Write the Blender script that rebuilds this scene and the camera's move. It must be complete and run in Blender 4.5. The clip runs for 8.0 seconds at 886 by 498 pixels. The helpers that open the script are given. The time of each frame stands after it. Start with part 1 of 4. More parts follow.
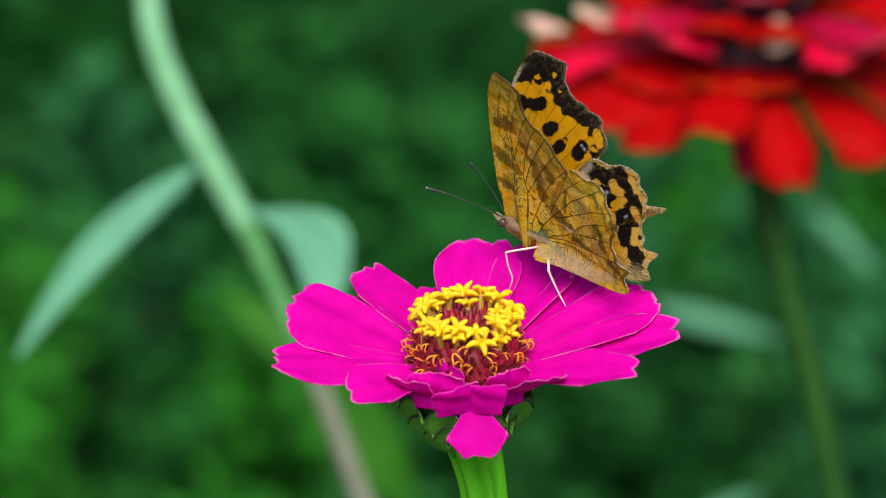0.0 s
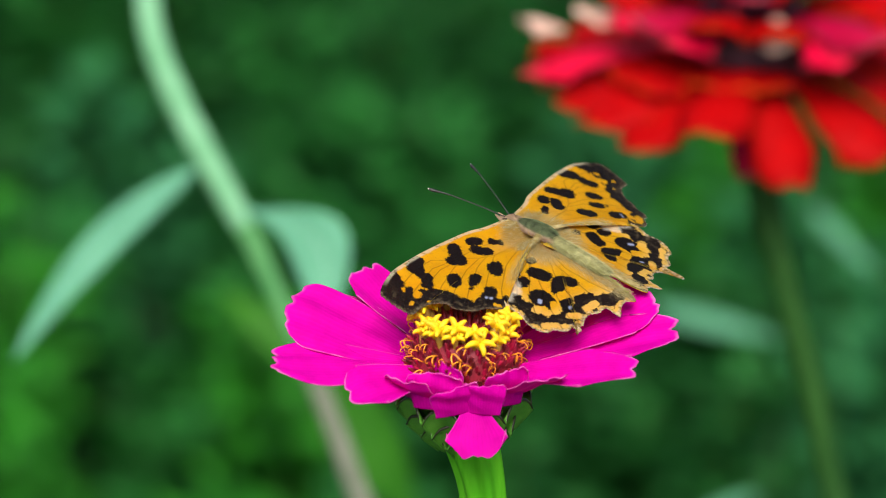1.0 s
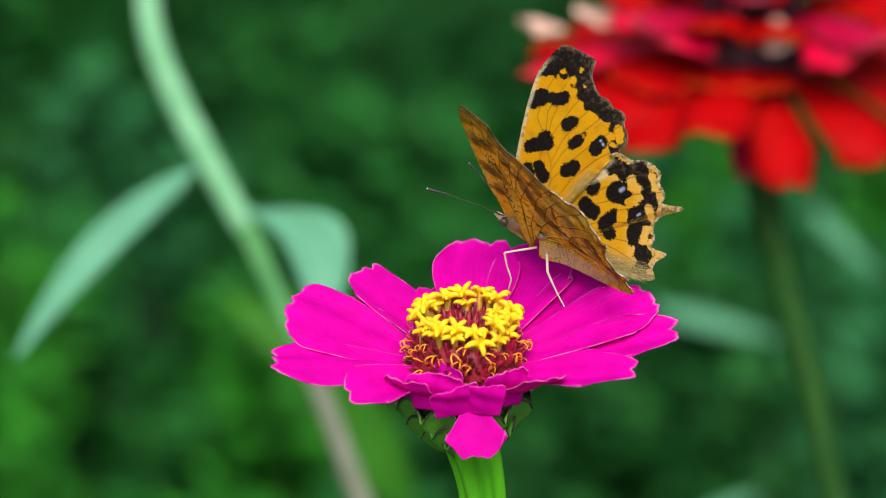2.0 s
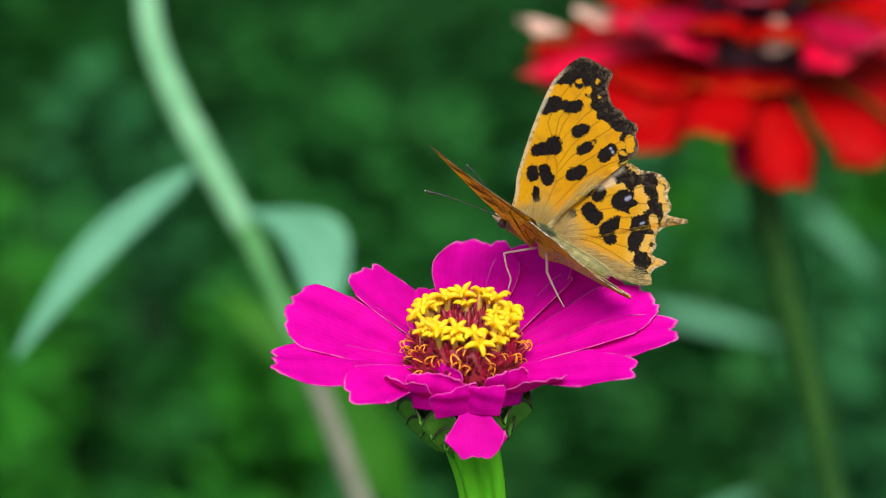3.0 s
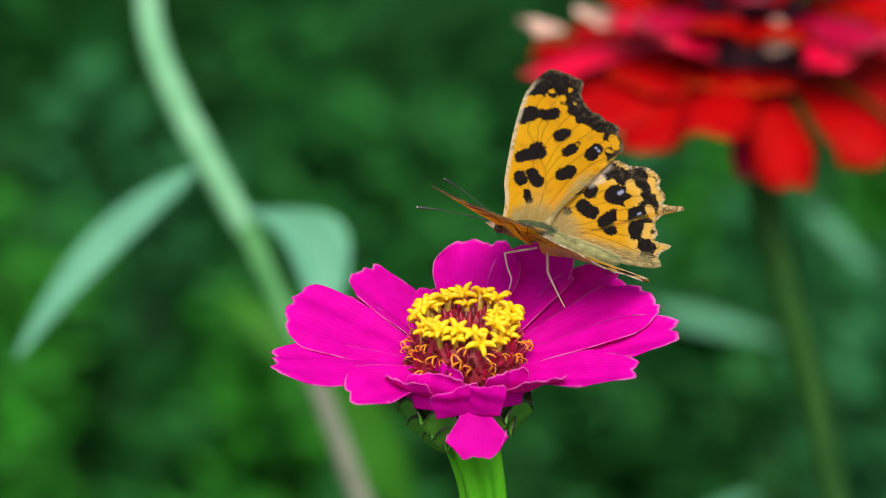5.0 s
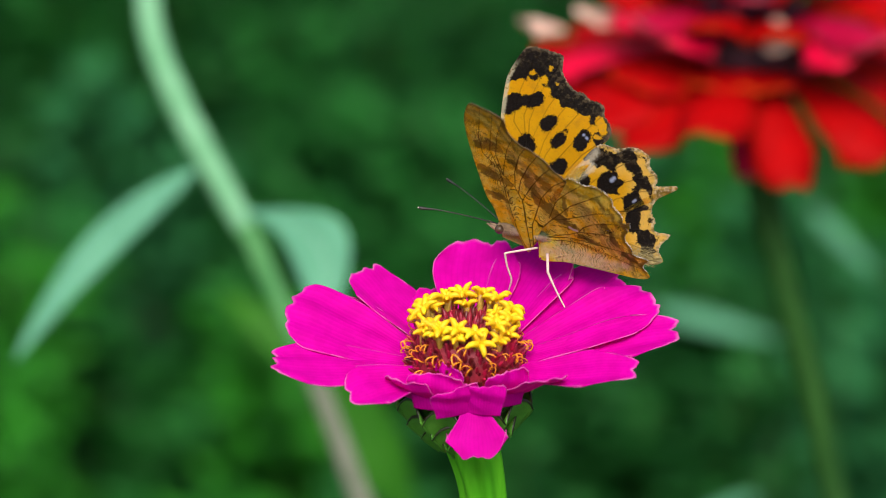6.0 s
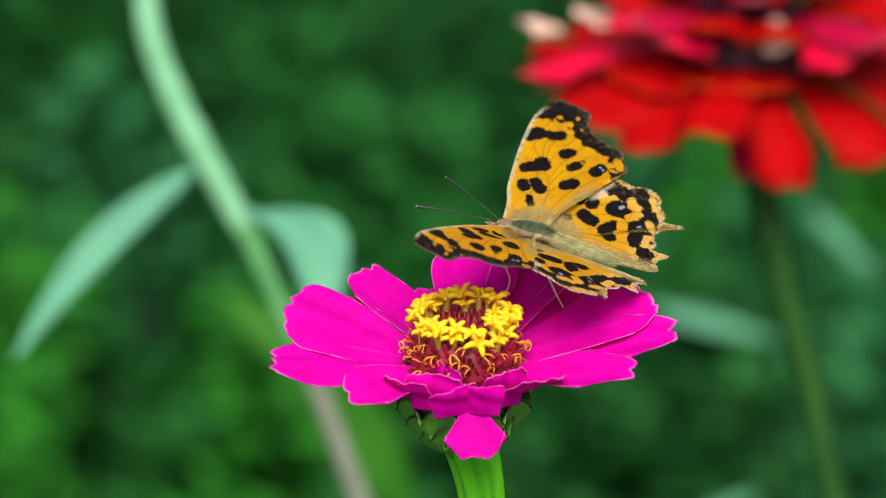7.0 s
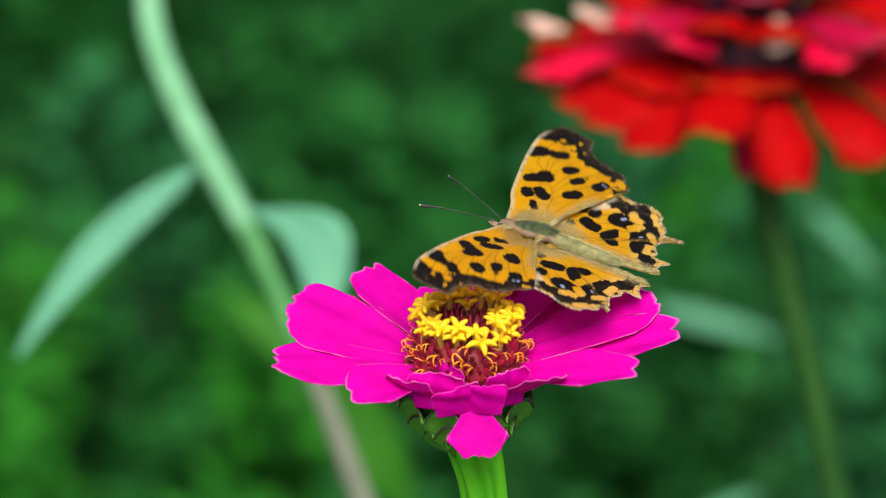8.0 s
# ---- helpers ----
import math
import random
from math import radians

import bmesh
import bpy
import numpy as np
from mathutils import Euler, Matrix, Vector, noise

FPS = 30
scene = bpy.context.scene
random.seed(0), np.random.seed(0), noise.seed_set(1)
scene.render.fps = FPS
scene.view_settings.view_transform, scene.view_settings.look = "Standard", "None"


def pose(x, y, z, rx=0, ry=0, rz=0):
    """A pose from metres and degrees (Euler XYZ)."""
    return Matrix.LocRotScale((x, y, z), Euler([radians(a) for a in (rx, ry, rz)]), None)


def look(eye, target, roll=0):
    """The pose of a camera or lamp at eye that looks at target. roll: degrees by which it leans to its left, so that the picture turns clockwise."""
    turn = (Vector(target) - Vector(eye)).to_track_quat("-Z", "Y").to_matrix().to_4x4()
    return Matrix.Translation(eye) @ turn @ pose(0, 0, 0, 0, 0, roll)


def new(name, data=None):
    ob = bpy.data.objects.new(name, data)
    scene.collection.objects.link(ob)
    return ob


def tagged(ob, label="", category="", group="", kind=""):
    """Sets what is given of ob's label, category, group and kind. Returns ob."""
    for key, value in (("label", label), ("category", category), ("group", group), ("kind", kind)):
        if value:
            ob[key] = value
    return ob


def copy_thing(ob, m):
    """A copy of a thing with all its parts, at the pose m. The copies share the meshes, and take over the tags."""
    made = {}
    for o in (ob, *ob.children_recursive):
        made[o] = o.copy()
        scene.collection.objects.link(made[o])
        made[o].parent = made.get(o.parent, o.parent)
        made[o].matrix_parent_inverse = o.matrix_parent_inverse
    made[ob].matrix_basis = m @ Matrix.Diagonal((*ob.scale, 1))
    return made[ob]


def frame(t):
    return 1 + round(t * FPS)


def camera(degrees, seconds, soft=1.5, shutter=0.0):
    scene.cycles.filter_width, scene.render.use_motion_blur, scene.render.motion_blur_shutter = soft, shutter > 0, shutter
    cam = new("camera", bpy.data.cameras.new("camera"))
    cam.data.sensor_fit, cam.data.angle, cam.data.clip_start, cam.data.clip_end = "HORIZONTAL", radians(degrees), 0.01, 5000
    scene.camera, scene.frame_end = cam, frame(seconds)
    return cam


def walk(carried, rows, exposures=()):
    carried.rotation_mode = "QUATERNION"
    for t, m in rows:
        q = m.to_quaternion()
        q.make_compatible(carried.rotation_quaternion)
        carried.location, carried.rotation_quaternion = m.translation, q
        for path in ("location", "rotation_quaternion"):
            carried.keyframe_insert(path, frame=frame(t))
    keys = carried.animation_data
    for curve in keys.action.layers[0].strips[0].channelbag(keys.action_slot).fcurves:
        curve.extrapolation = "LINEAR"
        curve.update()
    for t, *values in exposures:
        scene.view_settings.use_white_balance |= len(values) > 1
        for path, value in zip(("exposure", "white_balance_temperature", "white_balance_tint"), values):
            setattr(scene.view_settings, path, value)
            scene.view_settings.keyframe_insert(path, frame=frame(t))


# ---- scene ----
cam = camera(12.0, 8.0, soft=0.6, shutter=0.35)
cam.data.dof.use_dof = True
cam.data.dof.focus_distance = 0.639
cam.data.dof.aperture_fstop = 17.5
cam.data.dof.aperture_blades = 0

# ---- camera: on a tripod, with a slight tremble ----
EYE = Vector((0.0, -0.5958, 0.8568))
AIM = Vector((0.0, 0.0, 0.64))


def aimed(dx, dz):
    """The camera's pose with its aim shifted by that many millimetres."""
    return look(EYE, AIM + Vector((dx * 0.001, 0, dz * 0.001)))


walk(cam, [(0.0, aimed(0, 0)), (0.5, aimed(-0.12, 0)), (1.0, aimed(0.18, 0.06)), (1.5, aimed(0.2, 0.06)),
           (3.0, aimed(0.24, 0.14)), (4.0, aimed(0.22, 0.14)), (4.5, aimed(0.15, 0.16)), (6.0, aimed(0.13, 0.16)),
           (6.5, aimed(0.12, 0.18)), (7.0, aimed(0.36, 0.18)), (7.5, aimed(0.18, 0.1)), (8.0, aimed(0.0, 0.0))],
     exposures=[(0.0, -0.04), (0.5, -0.02), (1.0, 0.14), (1.5, 0.16), (2.2, 0.04), (3.0, 0.0), (4.0, 0.06), (4.5, 0.0), (6.0, -0.02), (6.5, 0.12), (7.0, 0.15), (7.5, 0.08), (8.0, 0.16)])

# ---- light: a bright, thinly clouded sky and a soft high sun ----
SUN_ELEV, SUN_TURN = 54.0, 180.0
sky_world = bpy.data.worlds.new("sky")
scene.world = sky_world
sky_world.use_nodes = True
wt = sky_world.node_tree
wt.nodes.clear()
sky = wt.nodes.new("ShaderNodeTexSky")
sky.sky_type = "NISHITA"
sky.sun_disc = False
sky.sun_elevation = radians(SUN_ELEV)
sky.sun_rotation = radians(SUN_TURN)
sky.dust_density = 3.0
bg = wt.nodes.new("ShaderNodeBackground")
bg.inputs["Strength"].default_value = 0.15
wo = wt.nodes.new("ShaderNodeOutputWorld")
wt.links.new(sky.outputs[0], bg.inputs[0])
wt.links.new(bg.outputs[0], wo.inputs[0])

sun = new("sun", bpy.data.lights.new("sun", "SUN"))
sun.data.energy = 4.1
sun.data.angle = radians(40)
sun.data.color = (1.0, 0.96, 0.88)
sun_way = Vector((math.sin(radians(SUN_TURN)) * math.cos(radians(SUN_ELEV)),
                  math.cos(radians(SUN_TURN)) * math.cos(radians(SUN_ELEV)), math.sin(radians(SUN_ELEV))))
sun.matrix_world = look(sun_way * 5, (0, 0, 0))
MM = 0.001


# ---- node helpers ----
def start(name):
    m = bpy.data.materials.new(name)
    m.use_nodes = True
    m.node_tree.nodes.clear()
    return m, m.node_tree


def plug(nt, value, socket):
    if isinstance(value, bpy.types.NodeSocket):
        nt.links.new(value, socket)
    elif isinstance(value, tuple) and len(value) == 3 and socket.type == "RGBA":
        socket.default_value = (*value, 1)
    else:
        socket.default_value = value


def calc(nt, op, a, b=0.0, clamp=False):
    n = nt.nodes.new("ShaderNodeMath")
    n.operation, n.use_clamp = op, clamp
    plug(nt, a, n.inputs[0])
    plug(nt, b, n.inputs[1])
    return n.outputs[0]


def blend(nt, fac, a, b, mode="MIX"):
    n = nt.nodes.new("ShaderNodeMix")
    n.data_type, n.blend_type = "RGBA", mode
    plug(nt, fac, n.inputs[0])
    plug(nt, a, n.inputs[6])
    plug(nt, b, n.inputs[7])
    return n.outputs[2]


def step(nt, value, low, high, a=0.0, b=1.0):
    n = nt.nodes.new("ShaderNodeMapRange")
    n.interpolation_type = "SMOOTHSTEP"
    plug(nt, value, n.inputs[0])
    n.inputs[1].default_value, n.inputs[2].default_value = low, high
    n.inputs[3].default_value, n.inputs[4].default_value = a, b
    return n.outputs[0]


def grain(nt, scale, detail=3.0, stretch=(1, 1, 1), rough=0.55):
    co = nt.nodes.new("ShaderNodeTexCoord")
    mp = nt.nodes.new("ShaderNodeMapping")
    mp.inputs["Scale"].default_value = stretch
    n = nt.nodes.new("ShaderNodeTexNoise")
    n.inputs["Scale"].default_value, n.inputs["Detail"].default_value = scale, detail
    n.inputs["Roughness"].default_value = rough
    nt.links.new(co.outputs["Object"], mp.inputs[0])
    nt.links.new(mp.outputs[0], n.inputs["Vector"])
    return n.outputs["Fac"]


def stored(nt, name):
    n = nt.nodes.new("ShaderNodeAttribute")
    n.attribute_name = name
    s = nt.nodes.new("ShaderNodeSeparateColor")
    nt.links.new(n.outputs["Color"], s.inputs[0])
    return s.outputs[0], s.outputs[1], s.outputs[2], n.outputs["Alpha"]


def island(nt):
    n = nt.nodes.new("ShaderNodeNewGeometry")
    return n.outputs["Random Per Island"]


def finish(m, nt, colour, rough=0.5, through_light=0.0, bump=None, depth=0.0001, strength=0.5, sheen=0.0, spec=0.5, glow_colour=None):
    bs = nt.nodes.new("ShaderNodeBsdfPrincipled")
    plug(nt, colour, bs.inputs["Base Color"])
    plug(nt, rough, bs.inputs["Roughness"])
    bs.inputs["Specular IOR Level"].default_value = spec
    bs.inputs["Sheen Weight"].default_value = sheen
    out = nt.nodes.new("ShaderNodeOutputMaterial")
    normal = None
    if bump is not None:
        bp = nt.nodes.new("ShaderNodeBump")
        bp.inputs["Strength"].default_value, bp.inputs["Distance"].default_value = strength, depth
        plug(nt, bump, bp.inputs["Height"])
        normal = bp.outputs[0]
        nt.links.new(normal, bs.inputs["Normal"])
    if through_light > 0:
        tr = nt.nodes.new("ShaderNodeBsdfTranslucent")
        plug(nt, glow_colour if glow_colour is not None else colour, tr.inputs[0])
        if normal is not None:
            nt.links.new(normal, tr.inputs["Normal"])
        mx = nt.nodes.new("ShaderNodeMixShader")
        mx.inputs[0].default_value = through_light
        nt.links.new(bs.outputs[0], mx.inputs[1])
        nt.links.new(tr.outputs[0], mx.inputs[2])
        nt.links.new(mx.outputs[0], out.inputs[0])
    else:
        nt.links.new(bs.outputs[0], out.inputs[0])
    return m


# ---- materials ----
def petal_material(name, deep, bright, pale, through_light):
    m, nt = start(name)
    s, t, e, _ = stored(nt, "leafmap")
    ribs = calc(nt, "SINE", calc(nt, "MULTIPLY", calc(nt, "ADD", t, calc(nt, "MULTIPLY", grain(nt, 150, 2), 0.05)), 95.0))
    mottled = grain(nt, 260, 4)
    col = blend(nt, step(nt, mottled, 0.25, 0.75, 0.35, 0.9), deep, bright)
    col = blend(nt, step(nt, grain(nt, 1800, 3), 0.45, 0.75, 0.0, 0.2), col, deep)
    col = blend(nt, calc(nt, "MULTIPLY", step(nt, ribs, 0.3, 1.0), step(nt, s, 0.2, 0.9, 0.4, 0.15)), col, deep)
    worn = step(nt, grain(nt, 420, 2), 0.35, 0.65, 0.1, 0.7)
    col = blend(nt, calc(nt, "MULTIPLY", step(nt, e, 0.97, 1.0), worn), col, pale)
    specks = step(nt, grain(nt, 800, 1), 0.81, 0.83)
    col = blend(nt, specks, col, pale)
    height = calc(nt, "ADD", calc(nt, "MULTIPLY", ribs, 0.18), grain(nt, 900, 3))
    return finish(m, nt, col, 0.6, through_light, height, 0.0001, 0.4, spec=0.06)


MAGENTA = petal_material("magenta_petal", (0.60, 0.0004, 0.29), (0.84, 0.0006, 0.49), (0.92, 0.30, 0.66), 0.42)
RED = petal_material("red_petal", (0.24, 0.0004, 0.001), (0.45, 0.0010, 0.002), (0.8, 0.10, 0.01), 0.12)
CRIMSON = petal_material("crimson_petal", (0.50, 0.0006, 0.018), (0.72, 0.002, 0.05), (0.8, 0.10, 0.1), 0.12)
ROSE = petal_material("faded_rose_petal", (0.28, 0.0015, 0.022), (0.46, 0.003, 0.045), (0.7, 0.2, 0.2), 0.15)
CREAM = petal_material("bleached_petal", (0.75, 0.35, 0.25), (0.8, 0.62, 0.5), (0.85, 0.75, 0.6), 0.2)


def leaf_material(name, dark, light, vein, through_light=0.25, rough=0.5, spec=0.4):
    m, nt = start(name)
    s, t, e, _ = stored(nt, "leafmap")
    mid = step(nt, calc(nt, "ABSOLUTE", t), 0.0, 0.07, 1.0, 0.0)
    side = calc(nt, "SINE", calc(nt, "MULTIPLY", calc(nt, "SUBTRACT", s, calc(nt, "MULTIPLY", calc(nt, "ABSOLUTE", t), 0.25)), 55.0))
    side = step(nt, side, 0.88, 1.0, 0.0, 0.5)
    col = blend(nt, step(nt, grain(nt, 55, 4), 0.3, 0.7), dark, light)
    col = blend(nt, calc(nt, "MULTIPLY", island(nt), 0.6), col, light)
    col = blend(nt, calc(nt, "MAXIMUM", mid, side), col, vein)
    return finish(m, nt, col, rough, through_light, calc(nt, "SUBTRACT", grain(nt, 400, 3), mid), 0.0003, 0.5, spec=spec)


LEAF = leaf_material("leaf_green", (0.007, 0.056, 0.011), (0.016, 0.128, 0.020), (0.03, 0.17, 0.03), spec=0.15)
MID_LEAF = leaf_material("leaf_mid_green", (0.012, 0.10, 0.015), (0.022, 0.18, 0.026), (0.03, 0.19, 0.04), spec=0.15)
TEAL_LEAF = leaf_material("leaf_blue_green", (0.017, 0.125, 0.034), (0.034, 0.21, 0.062), (0.05, 0.24, 0.09), spec=0.15)
FRESH = leaf_material("leaf_fresh_green", (0.018, 0.16, 0.010), (0.035, 0.27, 0.018), (0.05, 0.28, 0.03), spec=0.15)
GREY_LEAF = leaf_material("leaf_grey_green", (0.09, 0.32, 0.18), (0.16, 0.45, 0.28), (0.26, 0.54, 0.38), 0.3, 0.6, 0.15)

DIM_LEAF = leaf_material("leaf_dim_grey_green", (0.06, 0.24, 0.12), (0.11, 0.34, 0.19), (0.16, 0.40, 0.25), 0.3, 0.6, 0.15)
LIME_LEAF = leaf_material("leaf_lime_green", (0.016, 0.12, 0.004), (0.032, 0.18, 0.006), (0.05, 0.2, 0.02), 0.3, 0.5, 0.15)


def stem_material(name, dark, light, tone):
    m, nt = start(name)
    col = blend(nt, step(nt, grain(nt, 220, 4, (1, 1, 0.12)), 0.3, 0.7), dark, light)
    col = blend(nt, step(nt, grain(nt, 90, 2), 0.58, 0.75, 0.0, 0.6), col, tone)
    return finish(m, nt, col, 0.6, 0.0, grain(nt, 900, 3, (1, 1, 0.15)), 0.0003, 0.5, spec=0.12)


STEM = stem_material("stem_green", (0.07, 0.36, 0.010), (0.14, 0.52, 0.02), (0.17, 0.48, 0.05))
PALE_STEM = stem_material("stem_pale_green", (0.14, 0.37, 0.18), (0.22, 0.48, 0.27), (0.32, 0.56, 0.36))
MID_STEM = stem_material("stem_soft_green", (0.06, 0.22, 0.07), (0.10, 0.29, 0.10), (0.15, 0.32, 0.15))
DULL_STEM = stem_material("stem_dull_olive", (0.011, 0.052, 0.007), (0.022, 0.082, 0.012), (0.03, 0.09, 0.02))
BROWN_STEM = stem_material("stem_grey_brown", (0.13, 0.15, 0.10), (0.19, 0.20, 0.15), (0.22, 0.24, 0.18))


def bract_material():
    m, nt = start("bract_green")
    s, t, e, _ = stored(nt, "leafmap")
    col = blend(nt, step(nt, grain(nt, 180, 3), 0.3, 0.7), (0.06, 0.22, 0.02), (0.12, 0.34, 0.035))
    col = blend(nt, step(nt, calc(nt, "ADD", s, calc(nt, "MULTIPLY", grain(nt, 900, 2), 0.06)), 0.94, 1.0), col, (0.02, 0.022, 0.008))
    return finish(m, nt, col, 0.45, 0.0, grain(nt, 700, 3), 0.0002, 0.5)


BRACT = bract_material()


def plain(name, a, b, scale=400, rough=0.5, per_island=0.0, third=(0, 0, 0), through_light=0.0, sheen=0.0):
    m, nt = start(name)
    col = blend(nt, step(nt, grain(nt, scale, 3), 0.3, 0.7), a, b)
    if per_island:
        col = blend(nt, calc(nt, "MULTIPLY", island(nt), per_island), col, third)
    return finish(m, nt, col, rough, through_light, grain(nt, scale * 3, 3), 0.0001, 0.5, sheen=sheen)


YELLOW = plain("floret_yellow", (0.86, 0.46, 0.002), (0.97, 0.72, 0.004), 500, 0.6, through_light=0.15)
TUBE = plain("floret_tube", (0.34, 0.16, 0.02), (0.52, 0.32, 0.05), 500)
ORANGE = plain("style_orange", (0.75, 0.22, 0.008), (0.85, 0.38, 0.02), 700, 0.45)
CHAFF = plain("chaff_red", (0.26, 0.003, 0.02), (0.50, 0.006, 0.06), 600, 0.5, 0.8, (0.05, 0.012, 0.004))
CORE = plain("cone_dark_red", (0.16, 0.004, 0.012), (0.3, 0.01, 0.03), 500, 0.6)
DARK_CORE = plain("cone_purple_black", (0.02, 0.003, 0.012), (0.06, 0.006, 0.02), 300, 0.6)


def fur_material():
    m, nt = start("body_fur")
    co = nt.nodes.new("ShaderNodeTexCoord")
    sp = nt.nodes.new("ShaderNodeSeparateXYZ")
    nt.links.new(co.outputs["Object"], sp.inputs[0])
    top = blend(nt, step(nt, grain(nt, 900, 3), 0.3, 0.7), (0.055, 0.075, 0.03), (0.17, 0.21, 0.09))
    chest = blend(nt, step(nt, grain(nt, 900, 3), 0.3, 0.7), (0.48, 0.32, 0.20), (0.70, 0.50, 0.34))
    col = blend(nt, step(nt, sp.outputs[2], 0.00095, 0.00135, 1.0, 0.0), top, chest)
    return finish(m, nt, col, 0.8, 0.0, grain(nt, 2700, 3), 0.0001, 0.5)


FUR = fur_material()
BUFF_FUR = plain("body_fur_buff", (0.36, 0.35, 0.12), (0.66, 0.62, 0.28), 900, 0.8, 0.6, (0.16, 0.14, 0.04), sheen=0.1)
WING_FUR = plain("wing_fur_tan", (0.50, 0.39, 0.12), (0.80, 0.68, 0.34), 900, 0.8, 0.6, (0.26, 0.18, 0.06), through_light=0.3)
BROWN_FUR = plain("body_fur_brown", (0.16, 0.09, 0.05), (0.40, 0.27, 0.16), 900, 0.8, 0.5, (0.50, 0.36, 0.22))
LEG = plain("leg_cream", (0.62, 0.42, 0.40), (0.78, 0.6, 0.55), 900, 0.5)
FEELER = plain("feeler_dark", (0.006, 0.006, 0.005), (0.035, 0.035, 0.03), 1500, 0.6)
CLUB_TIP = plain("feeler_tip", (0.6, 0.55, 0.42), (0.7, 0.65, 0.5), 900, 0.5)
EYE_SHELL = plain("insect_eye", (0.05, 0.03, 0.02), (0.1, 0.06, 0.03), 900, 0.25)


def wing_top(name, base_tone, mid_tone, edge_tone, hair_tone, pale_rim):
    m, nt = start(name)
    spot, fan, margin, s = stored(nt, "wingmap")
    dot, hair, _, costa = stored(nt, "wingmore")
    _, _, _, pale = stored(nt, "wingcloud")
    vein, _, _, _ = stored(nt, "wingvein")
    wob = calc(nt, "ADD", calc(nt, "MULTIPLY", calc(nt, "SUBTRACT", grain(nt, 620, 2), 0.5), 0.8), calc(nt, "MULTIPLY", calc(nt, "SUBTRACT", grain(nt, 2600, 2), 0.5), 0.8))
    spot = calc(nt, "ADD", spot, wob)
    fine = grain(nt, 3500, 2)
    col = blend(nt, step(nt, grain(nt, 160, 3), 0.3, 0.7), mid_tone, (0.72, 0.39, 0.006))
    col = blend(nt, step(nt, s, 0.08, 0.42, 0.7, 0.0), col, base_tone)
    col = blend(nt, step(nt, grain(nt, 2200, 3, rough=0.7), 0.52, 0.68, 0.0, 0.45), col, (0.44, 0.22, 0.02))
    col = blend(nt, step(nt, grain(nt, 480, 4), 0.55, 0.72, 0.0, 0.35), col, (0.34, 0.17, 0.02))
    col = blend(nt, step(nt, margin, 2.6, 5.0, pale_rim, 0.0), col, (0.92, 0.66, 0.22))
    line = step(nt, vein, 0.04, 0.13, 0.55, 0.0)
    col = blend(nt, calc(nt, "MULTIPLY", line, step(nt, s, 0.2, 0.8, 0.5, 1.0)), col, (0.14, 0.06, 0.01))
    dark = blend(nt, step(nt, fine, 0.35, 0.7), (0.005, 0.004, 0.005), (0.020, 0.015, 0.014))
    col = blend(nt, step(nt, spot, -0.16, 0.14, 1.0, 0.0), col, dark)
    col = blend(nt, step(nt, calc(nt, "ADD", pale, wob), -0.3, 0.5, 0.65, 0.0), col, blend(nt, fine, (0.72, 0.58, 0.38), (0.95, 0.88, 0.74)))
    # buff and grey scales strewn over the dark margin
    near_rim = step(nt, margin, 0.5, 3.2, 1.0, 0.0)
    strewn = calc(nt, "MULTIPLY", near_rim, step(nt, grain(nt, 1300, 4, rough=0.7), 0.5, 0.62, 0.0, 0.25 + 0.3 * pale_rim))
    col = blend(nt, strewn, col, (0.34, 0.24, 0.12))
    rim = step(nt, calc(nt, "ADD", margin, calc(nt, "MULTIPLY", wob, 1.2)), 0.1, 0.45 + 0.4 * pale_rim, 0.85, 0.0)
    col = blend(nt, rim, col, blend(nt, step(nt, grain(nt, 1900, 3), 0.35, 0.65), edge_tone, (0.07, 0.05, 0.035)))
    along = nt.nodes.new("ShaderNodeCombineXYZ")
    nt.links.new(calc(nt, "ADD", calc(nt, "MULTIPLY", fan, 30.0), calc(nt, "MULTIPLY", grain(nt, 700, 2), 5.0)), along.inputs[0])
    nt.links.new(calc(nt, "MULTIPLY", s, 16.0), along.inputs[1])
    hairs = nt.nodes.new("ShaderNodeTexNoise")
    hairs.inputs["Scale"].default_value, hairs.inputs["Detail"].default_value = 1.0, 4.0
    nt.links.new(along.outputs[0], hairs.inputs["Vector"])
    strand = hairs.outputs["Fac"]
    cover = calc(nt, "MULTIPLY", step(nt, calc(nt, "ADD", hair, calc(nt, "MULTIPLY", calc(nt, "SUBTRACT", strand, 0.5), 0.8)), 0.1, 0.8), 0.85)
    col = blend(nt, cover, col, blend(nt, step(nt, strand, 0.34, 0.68), (0.26, 0.19, 0.045), hair_tone))
    lead = calc(nt, "MULTIPLY", step(nt, calc(nt, "ADD", costa, calc(nt, "MULTIPLY", wob, 0.4)), 0.4, 0.8, 0.85, 0.0), step(nt, margin, 1.0, 4.0))
    col = blend(nt, lead, col, blend(nt, step(nt, grain(nt, 1400, 2), 0.55, 0.62), (0.62, 0.55, 0.36), (0.30, 0.23, 0.12)))
    col = blend(nt, step(nt, calc(nt, "ADD", dot, calc(nt, "MULTIPLY", wob, 0.3)), -0.1, 0.3, 0.9, 0.0), col, (0.46, 0.50, 0.70))
    height = calc(nt, "ADD", calc(nt, "MULTIPLY", line, 2.0), calc(nt, "ADD", fine, calc(nt, "MULTIPLY", strand, calc(nt, "MULTIPLY", hair, 3.0))))
    lit = blend(nt, step(nt, spot, -0.22, 0.2, 0.93, 0.0), blend(nt, 0.5, col, (0.80, 0.46, 0.01)), (0.02, 0.012, 0.006))
